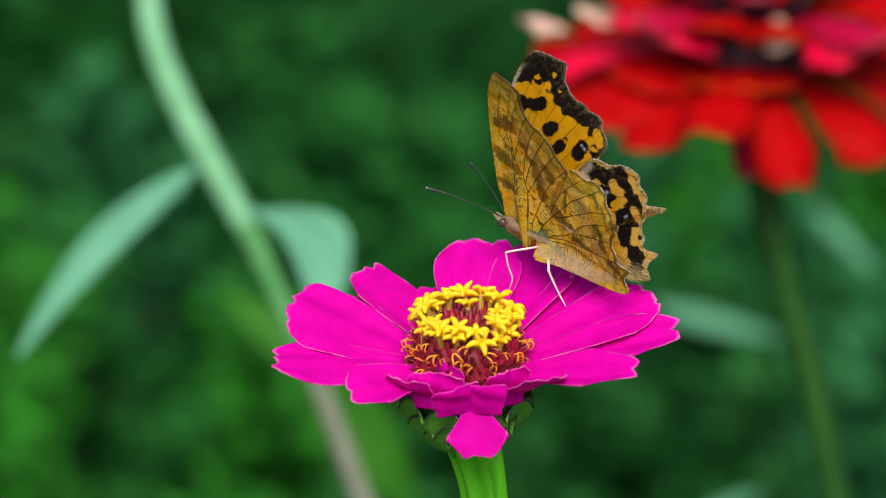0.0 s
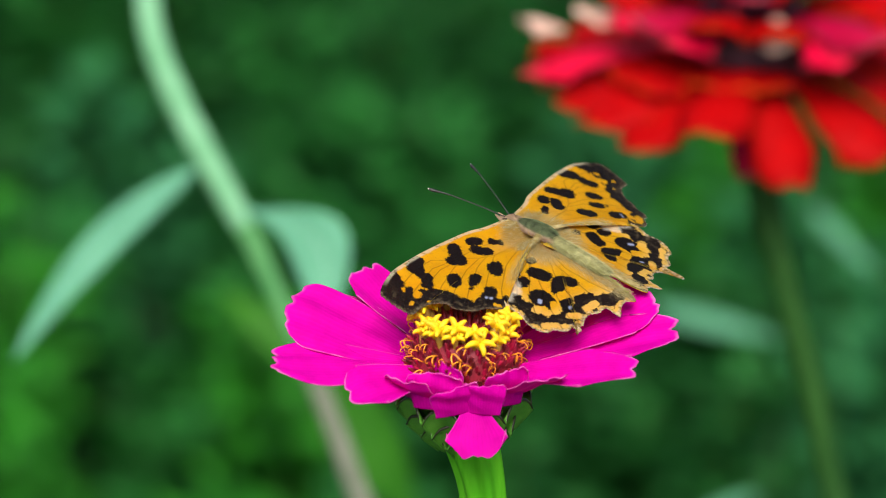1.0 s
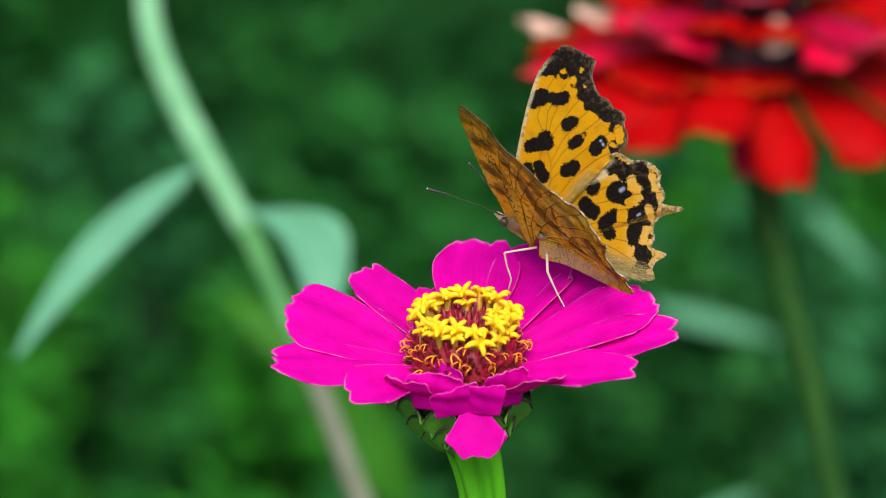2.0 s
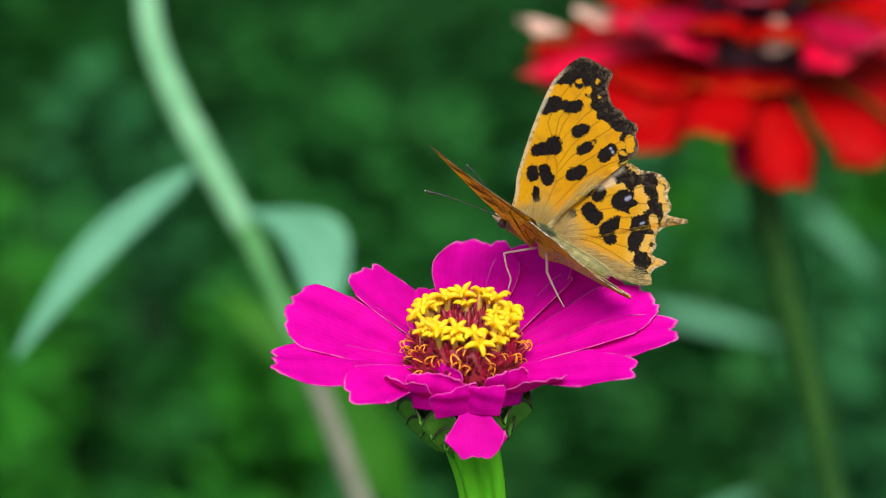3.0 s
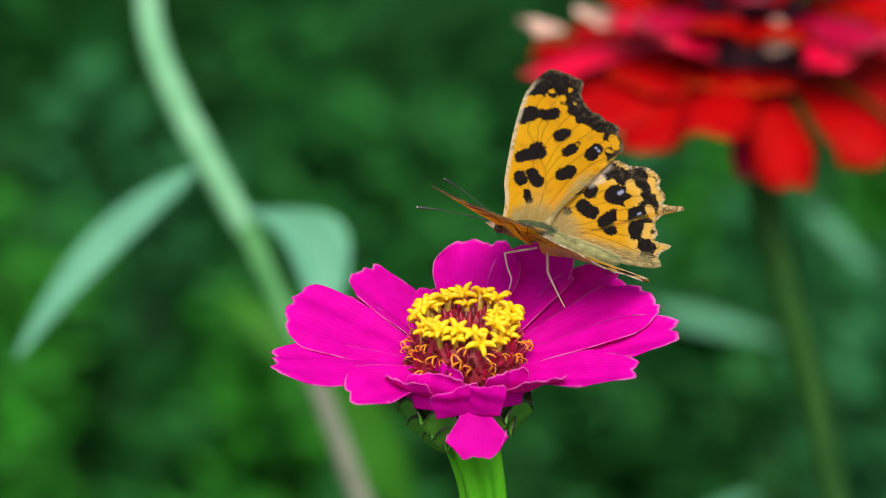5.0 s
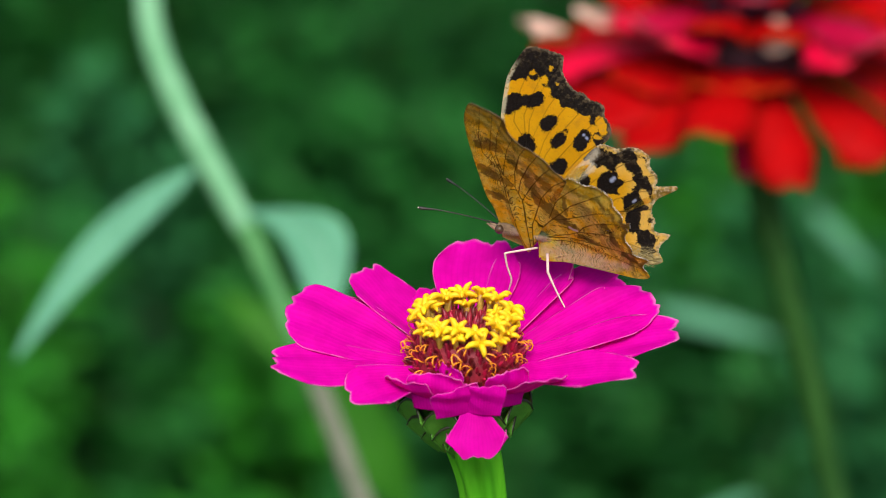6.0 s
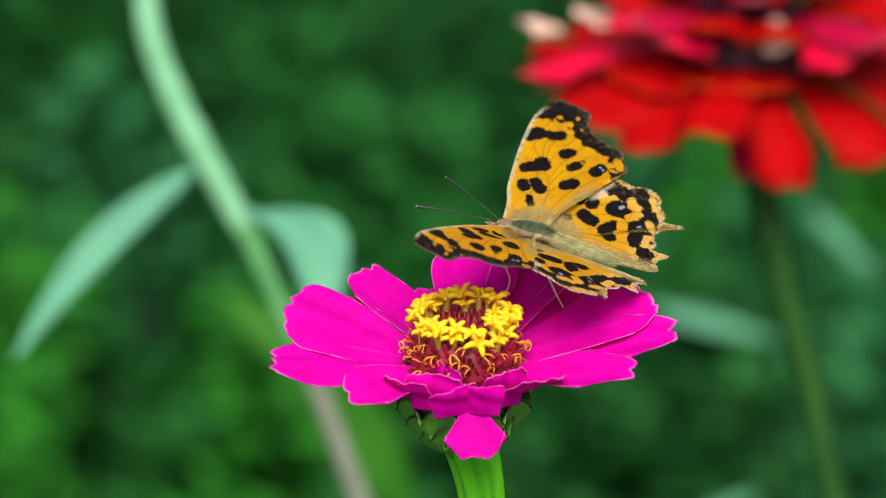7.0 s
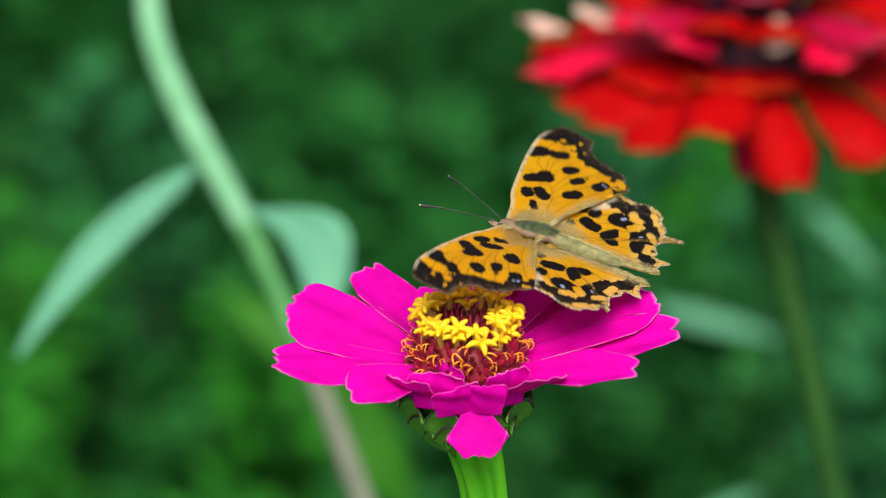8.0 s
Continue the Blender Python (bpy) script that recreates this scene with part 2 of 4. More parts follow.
    return finish(m, nt, col, 0.55, 0.52, height, 0.00008, 0.6, spec=0.06, glow_colour=lit)


WING_TOP_FORE = wing_top("forewing_upper_orange", (0.52, 0.36, 0.12), (0.66, 0.32, 0.003), (0.26, 0.19, 0.11), (0.62, 0.49, 0.19), 0.0)
WING_TOP_HIND = wing_top("hindwing_upper_orange", (0.48, 0.34, 0.12), (0.70, 0.36, 0.012), (0.76, 0.62, 0.40), (0.68, 0.57, 0.30), 0.4)


def wing_under(name):
    m, nt = start(name)
    spot, fan, margin, s = stored(nt, "wingmap")
    _, _, comma, costa = stored(nt, "wingmore")
    brown, lilac, anal, _ = stored(nt, "wingcloud")
    vein, _, _, _ = stored(nt, "wingvein")
    wob = calc(nt, "MULTIPLY", calc(nt, "SUBTRACT", grain(nt, 600, 5, rough=0.65), 0.5), 2.6)
    fine = grain(nt, 3000, 3, rough=0.7)
    col = blend(nt, step(nt, grain(nt, 520, 5, rough=0.65), 0.40, 0.60), (0.95, 0.60, 0.015), (0.99, 0.80, 0.13))
    col = blend(nt, step(nt, grain(nt, 380, 5, rough=0.65), 0.57, 0.60, 0.0, 0.5), col, (0.46, 0.25, 0.02))
    col = blend(nt, step(nt, fine, 0.5, 0.65, 0.0, 0.2), col, (0.45, 0.24, 0.02))
    rosy = step(nt, calc(nt, "ADD", lilac, wob), -0.5, 0.8, 0.55, 0.0)
    col = blend(nt, rosy, col, blend(nt, step(nt, fine, 0.35, 0.65), (0.50, 0.32, 0.09), (0.86, 0.60, 0.22)))
    hoary = step(nt, calc(nt, "ADD", anal, wob), -1.2, 0.5, 0.65, 0.0)
    col = blend(nt, hoary, col, blend(nt, step(nt, fine, 0.35, 0.65), (0.62, 0.42, 0.33), (0.92, 0.72, 0.60)))
    shade = step(nt, calc(nt, "ADD", brown, calc(nt, "MULTIPLY", wob, 1.3)), -0.12, 0.12, 0.8, 0.0)
    col = blend(nt, shade, col, blend(nt, step(nt, fine, 0.3, 0.7), (0.10, 0.055, 0.012), (0.28, 0.16, 0.03)))
    # jagged brown bands inside the margin, stepped from cell to cell
    cell = calc(nt, "MULTIPLY", calc(nt, "SINE", calc(nt, "MULTIPLY", calc(nt, "FLOOR", fan), 2.4)), 0.45)
    r = calc(nt, "ADD", calc(nt, "ADD", margin, cell), calc(nt, "MULTIPLY", wob, 0.8))
    for low, high, power in ((1.7, 2.3, 0.5), (3.8, 4.8, 0.35)):
        band = calc(nt, "MULTIPLY", step(nt, r, low - 0.1, low + 0.1), step(nt, r, high - 0.25, high + 0.25, 1.0, 0.0))
        col = blend(nt, calc(nt, "MULTIPLY", band, power), col, (0.17, 0.08, 0.02))
    # short dark ripples across the cells, coarse and fine
    for turns, bend, size, width, power in ((26.0, 4.0, 700, 0.14, 0.95), (58.0, 5.0, 1100, 0.16, 0.6)):
        wave = calc(nt, "ADD", calc(nt, "MULTIPLY", s, turns), calc(nt, "MULTIPLY", grain(nt, 420, 2), bend))
        near_line = calc(nt, "ABSOLUTE", calc(nt, "SUBTRACT", calc(nt, "FRACT", wave), 0.5))
        broken = calc(nt, "MULTIPLY", step(nt, grain(nt, size, 3), 0.50, 0.55), calc(nt, "MULTIPLY", step(nt, s, 0.08, 0.2), step(nt, hoary, 0.0, 0.65, 1.0, 0.6)))
        stroke = calc(nt, "MULTIPLY", step(nt, near_line, width * 0.75, width * 1.0, 1.0, 0.0), broken)
        col = blend(nt, calc(nt, "MULTIPLY", stroke, step(nt, s, 0.5, 0.95, power, power * 0.4)), col, (0.035, 0.016, 0.008))
    freckle = step(nt, grain(nt, 1700, 3), 0.67, 0.70, 0.0, 0.7)
    col = blend(nt, freckle, col, (0.10, 0.045, 0.015))
    line = step(nt, vein, 0.035, 0.10, 0.9, 0.0)
    col = blend(nt, line, col, (0.11, 0.042, 0.008))
    col = blend(nt, step(nt, spot, -0.7, 0.3, 0.15, 0.0), col, (0.12, 0.06, 0.03))
    col = blend(nt, step(nt, calc(nt, "ADD", margin, calc(nt, "MULTIPLY", wob, 0.4)), 0.2, 0.8, 0.8, 0.0), col, (0.09, 0.045, 0.02))
    bead = calc(nt, "MULTIPLY", step(nt, costa, 0.15, 0.45, 0.8, 0.0), step(nt, grain(nt, 1500, 2), 0.45, 0.55))
    col = blend(nt, bead, col, (0.10, 0.05, 0.02))
    col = blend(nt, step(nt, comma, -0.05, 0.12, 1.0, 0.0), col, (0.78, 0.64, 0.60))
    height = calc(nt, "ADD", calc(nt, "MULTIPLY", line, 2.0), fine)
    lit = blend(nt, 0.35, col, (1.0, 0.74, 0.02))
    return finish(m, nt, col, 0.6, 0.55, height, 0.0001, 0.7, spec=0.06, glow_colour=lit)


WING_UNDER = wing_under("wing_underside_brown")
WORN_EDGE = plain("wing_edge_brown", (0.05, 0.03, 0.015), (0.16, 0.10, 0.05), 900, 0.7)
# buff wing fringe; its near-white flecks paint rim light into the colour
RIM_LIT_FRINGE = plain("wing_fringe_rim_lit", (0.05, 0.035, 0.02), (0.80, 0.72, 0.60), 900, 0.7, through_light=0.2)


def ground_material():
    m, nt = start("shaded_soil")
    col = blend(nt, step(nt, grain(nt, 9, 5), 0.35, 0.65), (0.010, 0.035, 0.010), (0.016, 0.06, 0.014))
    col = blend(nt, step(nt, grain(nt, 120, 4), 0.55, 0.75, 0.0, 0.6), col, (0.05, 0.04, 0.025))
    return finish(m, nt, col, 0.9, 0.0, grain(nt, 60, 5), 0.01, 0.6)


SOIL = ground_material()


# ---- mesh helpers ----
def link_mesh(name, me, materials, parent=None, label=""):
    for m in materials:
        if m.name not in me.materials:
            me.materials.append(m)
    ob = new(name, me)
    ob.parent = parent
    if label:
        tagged(ob, label)
    return ob


def sheet(name, grid, thick, maps=None, flip_up=False, two_sided=False):
    """A thin closed sheet from a grid of points (rows, columns, 3), with per-point colour maps."""
    rows, cols = grid.shape[:2]
    n = np.cross(np.gradient(grid, axis=0), np.gradient(grid, axis=1))
    n /= np.linalg.norm(n, axis=2, keepdims=True) + 1e-12
    turned = flip_up and n[..., 2].mean() < 0
    if turned:
        n = -n
    verts = np.concatenate([(grid + n * thick / 2).reshape(-1, 3), (grid - n * thick / 2).reshape(-1, 3)])
    half = rows * cols
    i = (np.arange(rows - 1)[:, None] * cols + np.arange(cols - 1)[None]).ravel()
    up = np.stack([i, i + cols, i + cols + 1, i + 1], 1)
    if turned:
        up = up[:, ::-1]
    low = up[:, ::-1] + half
    ring = np.concatenate([np.arange(cols), np.arange(1, rows) * cols + cols - 1,
                           (rows - 1) * cols + np.arange(cols - 2, -1, -1), np.arange(rows - 2, 0, -1) * cols])
    nxt = np.roll(ring, -1)
    rim = np.stack([ring, nxt, nxt + half, ring + half], 1)
    if turned:
        rim = rim[:, ::-1]
    faces = np.concatenate([up, low, rim])
    me = bpy.data.meshes.new(name)
    me.from_pydata(verts.tolist(), [], faces.tolist())
    me.polygons.foreach_set("use_smooth", np.ones(len(faces), bool))
    if two_sided:
        fringe = np.where(maps["wingmap"][..., 2].ravel()[ring] < 0.4, 2, 1)
        me.polygons.foreach_set("material_index", np.concatenate([np.zeros(len(up)), np.ones(len(low)), fringe]).astype(np.int32))
    for key, values in (maps or {}).items():
        at = me.attributes.new(key, "FLOAT_COLOR", "POINT")
        flat = values.reshape(-1, 4)
        at.data.foreach_set("color", np.concatenate([flat, flat]).astype(np.float32).ravel())
    me.update()
    return me


def smooth(x, a, b):
    k = np.clip((x - a) / (b - a), 0, 1)
    return k * k * (3 - 2 * k)


def petal_mesh(name, length, width, arch=0.1, camber=0.15, ripple=0.05, notch=0.05, seed=0, base=0.3, rows=26, cols=19, thick=0.16, fold=0.0, corner=0.17, furrow=0.0, teeth=0.008):
    """A ray petal along +x, in millimetres, with a blunt toothed tip."""
    rng = np.random.RandomState(seed)
    s, t = np.meshgrid(np.linspace(0, 1, rows), np.linspace(-1, 1, cols), indexing="ij")
    half = width / 2 * (base + (1 - base) * smooth(s, 0, 0.75)) * (1 - 0.06 * smooth(s, 0.8, 1.0))
    where = rng.uniform(-0.3, 0.3)
    lobes = notch * (np.exp(-((t - where) / 0.1) ** 2) + 0.7 * np.exp(-((t + 0.5 - where) / 0.1) ** 2))
    lobes += teeth * (np.sin(t * 6.1 + seed) + 0.7 * np.sin(t * 14.3 + seed * 1.7) + 0.4 * np.sin(t * 29 + 2.6 * seed) * np.sin(t * 3.3 + seed)) + 0.05 * t * rng.uniform(-1, 1)
    x = length * s * (1 - (corner * np.abs(t) ** 4 + lobes) * s ** 4)
    y = half * t
    a, b, c = rng.uniform(0, 6.28, 3)
    z = length * arch * s * s + width * camber * (t * t - 0.3) * (0.4 + 0.6 * s)
    z += width * ripple * s * (np.sin(3.1 * t + a) + 0.6 * np.sin(5.3 * s * 2 + 2.2 * t + b) + 0.35 * np.sin(9 * t + c) * s)
    z += width * fold * smooth(s, 0.55, 1.0) * (t + 0.3)
    z += width * furrow * np.cos(t * 7.5 + 0.8 * np.sin(a)) * smooth(s, 0.0, 0.35) * (1 - 0.5 * s)
    edge = np.maximum(np.abs(t), s)
    maps = {"leafmap": np.stack([s, t * 0.5 + 0.5, edge, np.ones_like(s)], -1)}
    return sheet(name, np.stack([x, y, z], -1) * MM, thick * MM, maps)


def leaf_mesh(name, length, width, bend=-0.2, camber=0.2, seed=0, rows=18, cols=9, thick=0.5, bow=0.0, swell=0.75):
    """A lance-shaped leaf along +x, in millimetres."""
    rng = np.random.RandomState(seed)
    s, t = np.meshgrid(np.linspace(0, 1, rows), np.linspace(-1, 1, cols), indexing="ij")
    half = width / 2 * (0.06 + np.sin(np.pi * s ** swell) ** 0.85 * 0.94)
    a, b = rng.uniform(0, 6.28, 2)
    z = length * bend * s * s + half * np.abs(t) * camber + width * 0.05 * np.sin(7 * s + 2 * t + a) * s
    y = half * t + width * 0.08 * np.sin(2.5 * s + b) * s + length * bow * np.sin(np.pi * s)
    maps = {"leafmap": np.stack([s, t, np.abs(t), np.ones_like(s)], -1)}
    return sheet(name, np.stack([length * s, y, z], -1) * MM, thick * MM, maps)


def tube_mesh(name, points, radii, sides=12, ribs=0.0, rib_count=5, sub=6, maps=False):
    """A tube along a smooth line through the points (metres), radius by radius."""
    p = np.array(points, float)
    r = np.array(radii, float)
    k = np.arange(len(p))
    tt = np.linspace(0, len(p) - 1, (len(p) - 1) * sub + 1)
    e = np.vstack([2 * p[0] - p[1], p, 2 * p[-1] - p[-2]])
    i = np.minimum(tt.astype(int), len(p) - 2)
    f = (tt - i)[:, None]
    a, b, c, d = e[i], e[i + 1], e[i + 2], e[i + 3]
    line = 0.5 * (2 * b + (c - a) * f + (2 * a - 5 * b + 4 * c - d) * f ** 2 + (3 * b - a - 3 * c + d) * f ** 3)
    rad = np.interp(tt, k, r)
    way = np.gradient(line, axis=0)
    way /= np.linalg.norm(way, axis=1, keepdims=True)
    side = np.cross(way, (0.31, 0.9, 0.29))
    side /= np.linalg.norm(side, axis=1, keepdims=True)
    other = np.cross(way, side)
    an = np.linspace(0, 2 * np.pi, sides, endpoint=False)
    wob = 1 + ribs * np.cos(rib_count * an)
    v = line[:, None] + rad[:, None, None] * wob[None, :, None] * (np.cos(an)[None, :, None] * side[:, None] + np.sin(an)[None, :, None] * other[:, None])
    n = len(line)
    verts = np.concatenate([v.reshape(-1, 3), line[:1], line[-1:]])
    faces = [(j * sides + q, j * sides + (q + 1) % sides, (j + 1) * sides + (q + 1) % sides, (j + 1) * sides + q) for j in range(n - 1) for q in range(sides)]
    faces += [(n * sides, (q + 1) % sides, q) for q in range(sides)]
    faces += [(n * sides + 1, (n - 1) * sides + q, (n - 1) * sides + (q + 1) % sides) for q in range(sides)]
    me = bpy.data.meshes.new(name)
    me.from_pydata(verts.tolist(), [], [fc[::-1] for fc in faces])
    me.polygons.foreach_set("use_smooth", np.ones(len(faces), bool))
    me.update()
    return me


def joined(name, meshes):
    """One mesh out of several (mesh, matrix) pairs."""
    bm = bmesh.new()
    for me, m in meshes:
        part_bm = bmesh.new()
        part_bm.from_mesh(me)
        part_bm.transform(m)
        tmp = bpy.data.meshes.new("piece")
        part_bm.to_mesh(tmp)
        part_bm.free()
        bm.from_mesh(tmp)
        bpy.data.meshes.remove(tmp)
    out = bpy.data.meshes.new(name)
    bm.to_mesh(out)
    bm.free()
    return out


def lathe_mesh(name, profile, sides=48, lumps=0.0, seed=1):
    """A turned body from (radius, height) pairs in millimetres."""
    pr = np.array(profile, float)
    an = np.linspace(0, 2 * np.pi, sides, endpoint=False)
    rng = np.random.RandomState(seed)
    w = 1 + lumps * rng.uniform(-1, 1, (len(pr), sides))
    v = np.stack([pr[:, :1] * np.cos(an) * w, pr[:, :1] * np.sin(an) * w, np.repeat(pr[:, 1:], sides, 1)], -1)
    faces = [(j * sides + q, j * sides + (q + 1) % sides, (j + 1) * sides + (q + 1) % sides, (j + 1) * sides + q) for j in range(len(pr) - 1) for q in range(sides)]
    faces += [tuple(range(sides))[::-1], tuple(range((len(pr) - 1) * sides, len(pr) * sides))]
    me = bpy.data.meshes.new(name)
    me.from_pydata((v.reshape(-1, 3) * MM).tolist(), [], faces)
    me.polygons.foreach_set("use_smooth", np.ones(len(faces), bool))
    me.update()
    return me


def pointing(way, facing):
    """Turns +x along the way and +z towards facing, as far as it goes."""
    x = Vector(way).normalized()
    f = Vector(facing)
    z = (f - x * f.dot(x)).normalized()
    return Matrix((x, z.cross(x), z)).transposed().to_4x4()


def empty(name, m, label, category, group=""):
    ob = new(name)
    ob.empty_display_size = 0.01
    ob.matrix_basis = m
    return tagged(ob, label, category, group)


def turn(az, elev, roll=0.0):
    """Points +x to the azimuth and elevation, in degrees."""
    return Euler((radians(roll), radians(-elev), 0)).to_matrix().to_4x4(), Matrix.Rotation(radians(az), 4, "Z")


def set_petal(ob, az, elev, roll, reach, height):
    tilt, spin = turn(az, elev, roll)
    ob.matrix_basis = spin @ Matrix.Translation((reach * MM, 0, height * MM)) @ tilt


# ---- ground ----
def ground():
    me = bpy.data.meshes.new("ground")
    n = 61
    k = np.linspace(-1, 1, n)
    k = np.sign(k) * np.abs(k) ** 3 * 300
    x, y = np.meshgrid(k, k, indexing="ij")
    z = 0.012 * np.sin(x * 3.1) * np.sin(y * 2.7 + 1)
    i = (np.arange(n - 1)[:, None] * n + np.arange(n - 1)[None]).ravel()
    me.from_pydata(np.stack([x, y, z], -1).reshape(-1, 3).tolist(), [], np.stack([i, i + n, i + n + 1, i + 1], 1).tolist())
    ob = link_mesh("ground", me, [SOIL])
    tagged(ob, "dark shaded soil under the garden plants", "ground", kind="structure")


ground()


# ---- garden plants behind the flowers ----
def garden_plant(variant, height, leaves, leaf_mat, stem_mat):
    rng = random.Random(variant * 7 + 3)
    root = empty("garden_plant", Matrix(), "leafy green garden plant rooted in the flower bed", "plant", "garden plants behind the flowers")
    line = [(0, 0, -0.02), (rng.uniform(-.02, .02), rng.uniform(-.02, .02), height * 0.5), (rng.uniform(-.04, .04), rng.uniform(-.04, .04), height)]
    link_mesh("stem", tube_mesh("stem", line, (0.005, 0.004, 0.002), 8), [stem_mat], root)
    shapes = [leaf_mesh("leaf", rng.uniform(20, 34), rng.uniform(11, 17), rng.uniform(-0.5, -0.05), 0.25, seed=variant * 10 + j, rows=3, cols=3) for j in range(4)]
    pieces = []
    for j in range(leaves):
        f = 0.15 + 0.85 * (j + 0.5) / leaves
        az = j * 137.5 + rng.uniform(-20, 20)
        p0 = Vector(line[1]).lerp(Vector(line[2]), max(0, f * 2 - 1)) if f > 0.5 else Vector(line[0]).lerp(Vector(line[1]), f * 2)
        out = Matrix.Rotation(radians(az), 4, "Z") @ Vector((rng.uniform(0, 0.045) * (1.2 - f), 0, 0))
        tilt, spin = turn(az, rng.uniform(-10, 65), rng.uniform(-60, 60))
        pieces.append((shapes[j % 4], Matrix.Translation(p0 + out) @ spin @ tilt))
    tagged(link_mesh("foliage", joined("foliage", pieces), [leaf_mat], root), kind="stuff")
    return root


def garden():
    """Low mixed planting; lighter kinds stand in clumps."""
    rng = random.Random(11)
    kinds = []
    for i, m in enumerate((LEAF, MID_LEAF, FRESH, TEAL_LEAF)):
        kinds.append([garden_plant(i * 3 + k, h, n, m, DULL_STEM) for k, (h, n) in enumerate(((0.13, 150), (0.18, 170)))])
    clumps = ((-0.25, 1.82, 1), (-0.21, 1.45, 1), (-0.10, 1.14, 2), (0.045, 1.15, 0), (0.20, 1.20, 3), (-0.015, 1.64, 0), (-0.18, 1.2, 2), (0.13, 1.53, 3), (-0.035, 1.17, 0), (0.04, 1.82, 0),
              (-0.16, 1.66, 0), (-0.23, 1.6, 0), (-0.08, 1.6, 1), (-0.06, 1.82, 0), (-0.13, 1.29, 1), (-0.02, 1.46, 1), (0.10, 1.21, 0), (0.17, 1.42, 2), (0.21, 1.38, 2), (0.14, 1.30, 3), (0.22, 1.8, 1), (-0.16, 1.52, 3), (0.23, 1.62, 3), (0.25, 1.48, 2))
    fresh = {(i, k) for i in range(4) for k in range(2)}
    for iy in range(15):
        for ix in range(-5, 6):
            x = (ix + 0.5 * (iy % 2)) * 0.085 + rng.uniform(-0.025, 0.025)
            y = 0.98 + iy * 0.085 + rng.uniform(-0.03, 0.03)
            near = min(clumps, key=lambda c: (c[0] - x) ** 2 + 0.4 * (c[1] - y) ** 2 + rng.uniform(0, 0.002))
            i, k = near[2], rng.randrange(2)
            m = pose(x, y, 0, 0, 0, rng.uniform(0, 360))
            if (i, k) in fresh:
                kinds[i][k].matrix_basis = m
                fresh.discard((i, k))
            else:
                copy_thing(kinds[i][k], m)
    # the bed goes on to both sides and beyond
    for _ in range(160):
        x, y = rng.uniform(-1.3, 1.3), rng.uniform(0.9, 3.0)
        if abs(x) > 0.5 or y > 2.25:
            copy_thing(kinds[rng.randrange(4)][rng.randrange(2)], pose(x, y, 0, 0, 0, rng.uniform(0, 360)))


garden()


# ---- tall pale stem with two leaves, behind the flower ----
def pale_stalk():
    base = Vector((0.035, 0.175, 0.0918))
    root = empty("wild_stalk", pose(0.0392, 0.2675, 0) @ Matrix.Scale(1.12, 4), "tall curved pale green stalk with grey-green leaves", "plant")
    upper = [Vector(p) - base for p in ((-0.0642, 0.264, 0.624), (-0.0620, 0.2563, 0.6026), (-0.0601, 0.2528, 0.5931), (-0.0560, 0.2493, 0.5835), (-0.0510, 0.2459, 0.5741), (-0.0454, 0.2423, 0.5643), (-0.0415, 0.2400, 0.5578))]
    lower = [Vector(p) - base for p in ((-0.0415, 0.2400, 0.5578), (-0.0379, 0.2375, 0.5509), (-0.0341, 0.2347, 0.5433), (-0.0292, 0.2310, 0.5332))]
    foot = [Vector(p) - base for p in ((-0.0292, 0.2310, 0.5332), (-0.0233, 0.2261, 0.5198), (-0.0171, 0.2204, 0.504), (-0.0052, 0.2095, 0.474), (0.02, 0.19, 0.38), (0.035, 0.175, 0.2), (0.035, 0.175, 0.08))]
    link_mesh("upper_stem", tube_mesh("upper_stem", upper, (0.0026, 0.0027, 0.0029, 0.003, 0.003, 0.0029, 0.0026)), [PALE_STEM], root)
    link_mesh("middle_stem", tube_mesh("middle_stem", lower, (0.0026, 0.0023, 0.0022, 0.0022)), [MID_STEM], root)
    link_mesh("lower_stem", tube_mesh("lower_stem", foot, (0.0022, 0.0023, 0.0024, 0.0026, 0.003, 0.0035, 0.004)), [BROWN_STEM], root, "grey-brown woody lower stem")
    for tip, start_at, width, bow, swell, facing in (((-0.0890, 0.2200, 0.5360), (-0.0515, 0.2400, 0.5710), 7.2, -0.055, 0.8, (0.1, -0.9, 0.45)), ((-0.0232, 0.2255, 0.5435), (-0.0432, 0.2400, 0.5615), 14.0, 0.27, 1.7, (-0.2, -0.9, 0.5))):
        way = Vector(tip) - Vector(start_at)
        me = leaf_mesh("leaf", way.length * 1000, width, 0.04, 0.15, seed=int(width), bow=bow, swell=swell)
        ob = link_mesh("leaf", me, [GREY_LEAF], root)
        ob.matrix_basis = Matrix.Translation(Vector(start_at) - base) @ pointing(way, facing)


pale_stalk()


# ---- loose leaf sprays between the flowers and the bed ----
def spray(base, tips, mat, label):
    root = empty("leaf_spray", Matrix.Translation(base), label, "plant", "low leafy sprays")
    top = Vector(tips[0][0]) - Vector(base)
    link_mesh("stem", tube_mesh("stem", [(0, 0, -0.01), (0, 0, top.z * 0.5), (top.x * 0.3, top.y * 0.3, top.z * 0.85), top], (0.002, 0.0016, 0.0012, 0.001), 8), [DULL_STEM], root)
    for i, (a, b, width, facing) in enumerate(tips):
        way = Vector(b) - Vector(a)
        me = leaf_mesh("leaf", way.length * 1000, width, 0.05, 0.2, seed=i + int(width))
        ob = link_mesh("leaf", me, [mat], root)
        ob.matrix_basis = Matrix.Translation(Vector(a) - Vector(base)) @ pointing(way, facing)


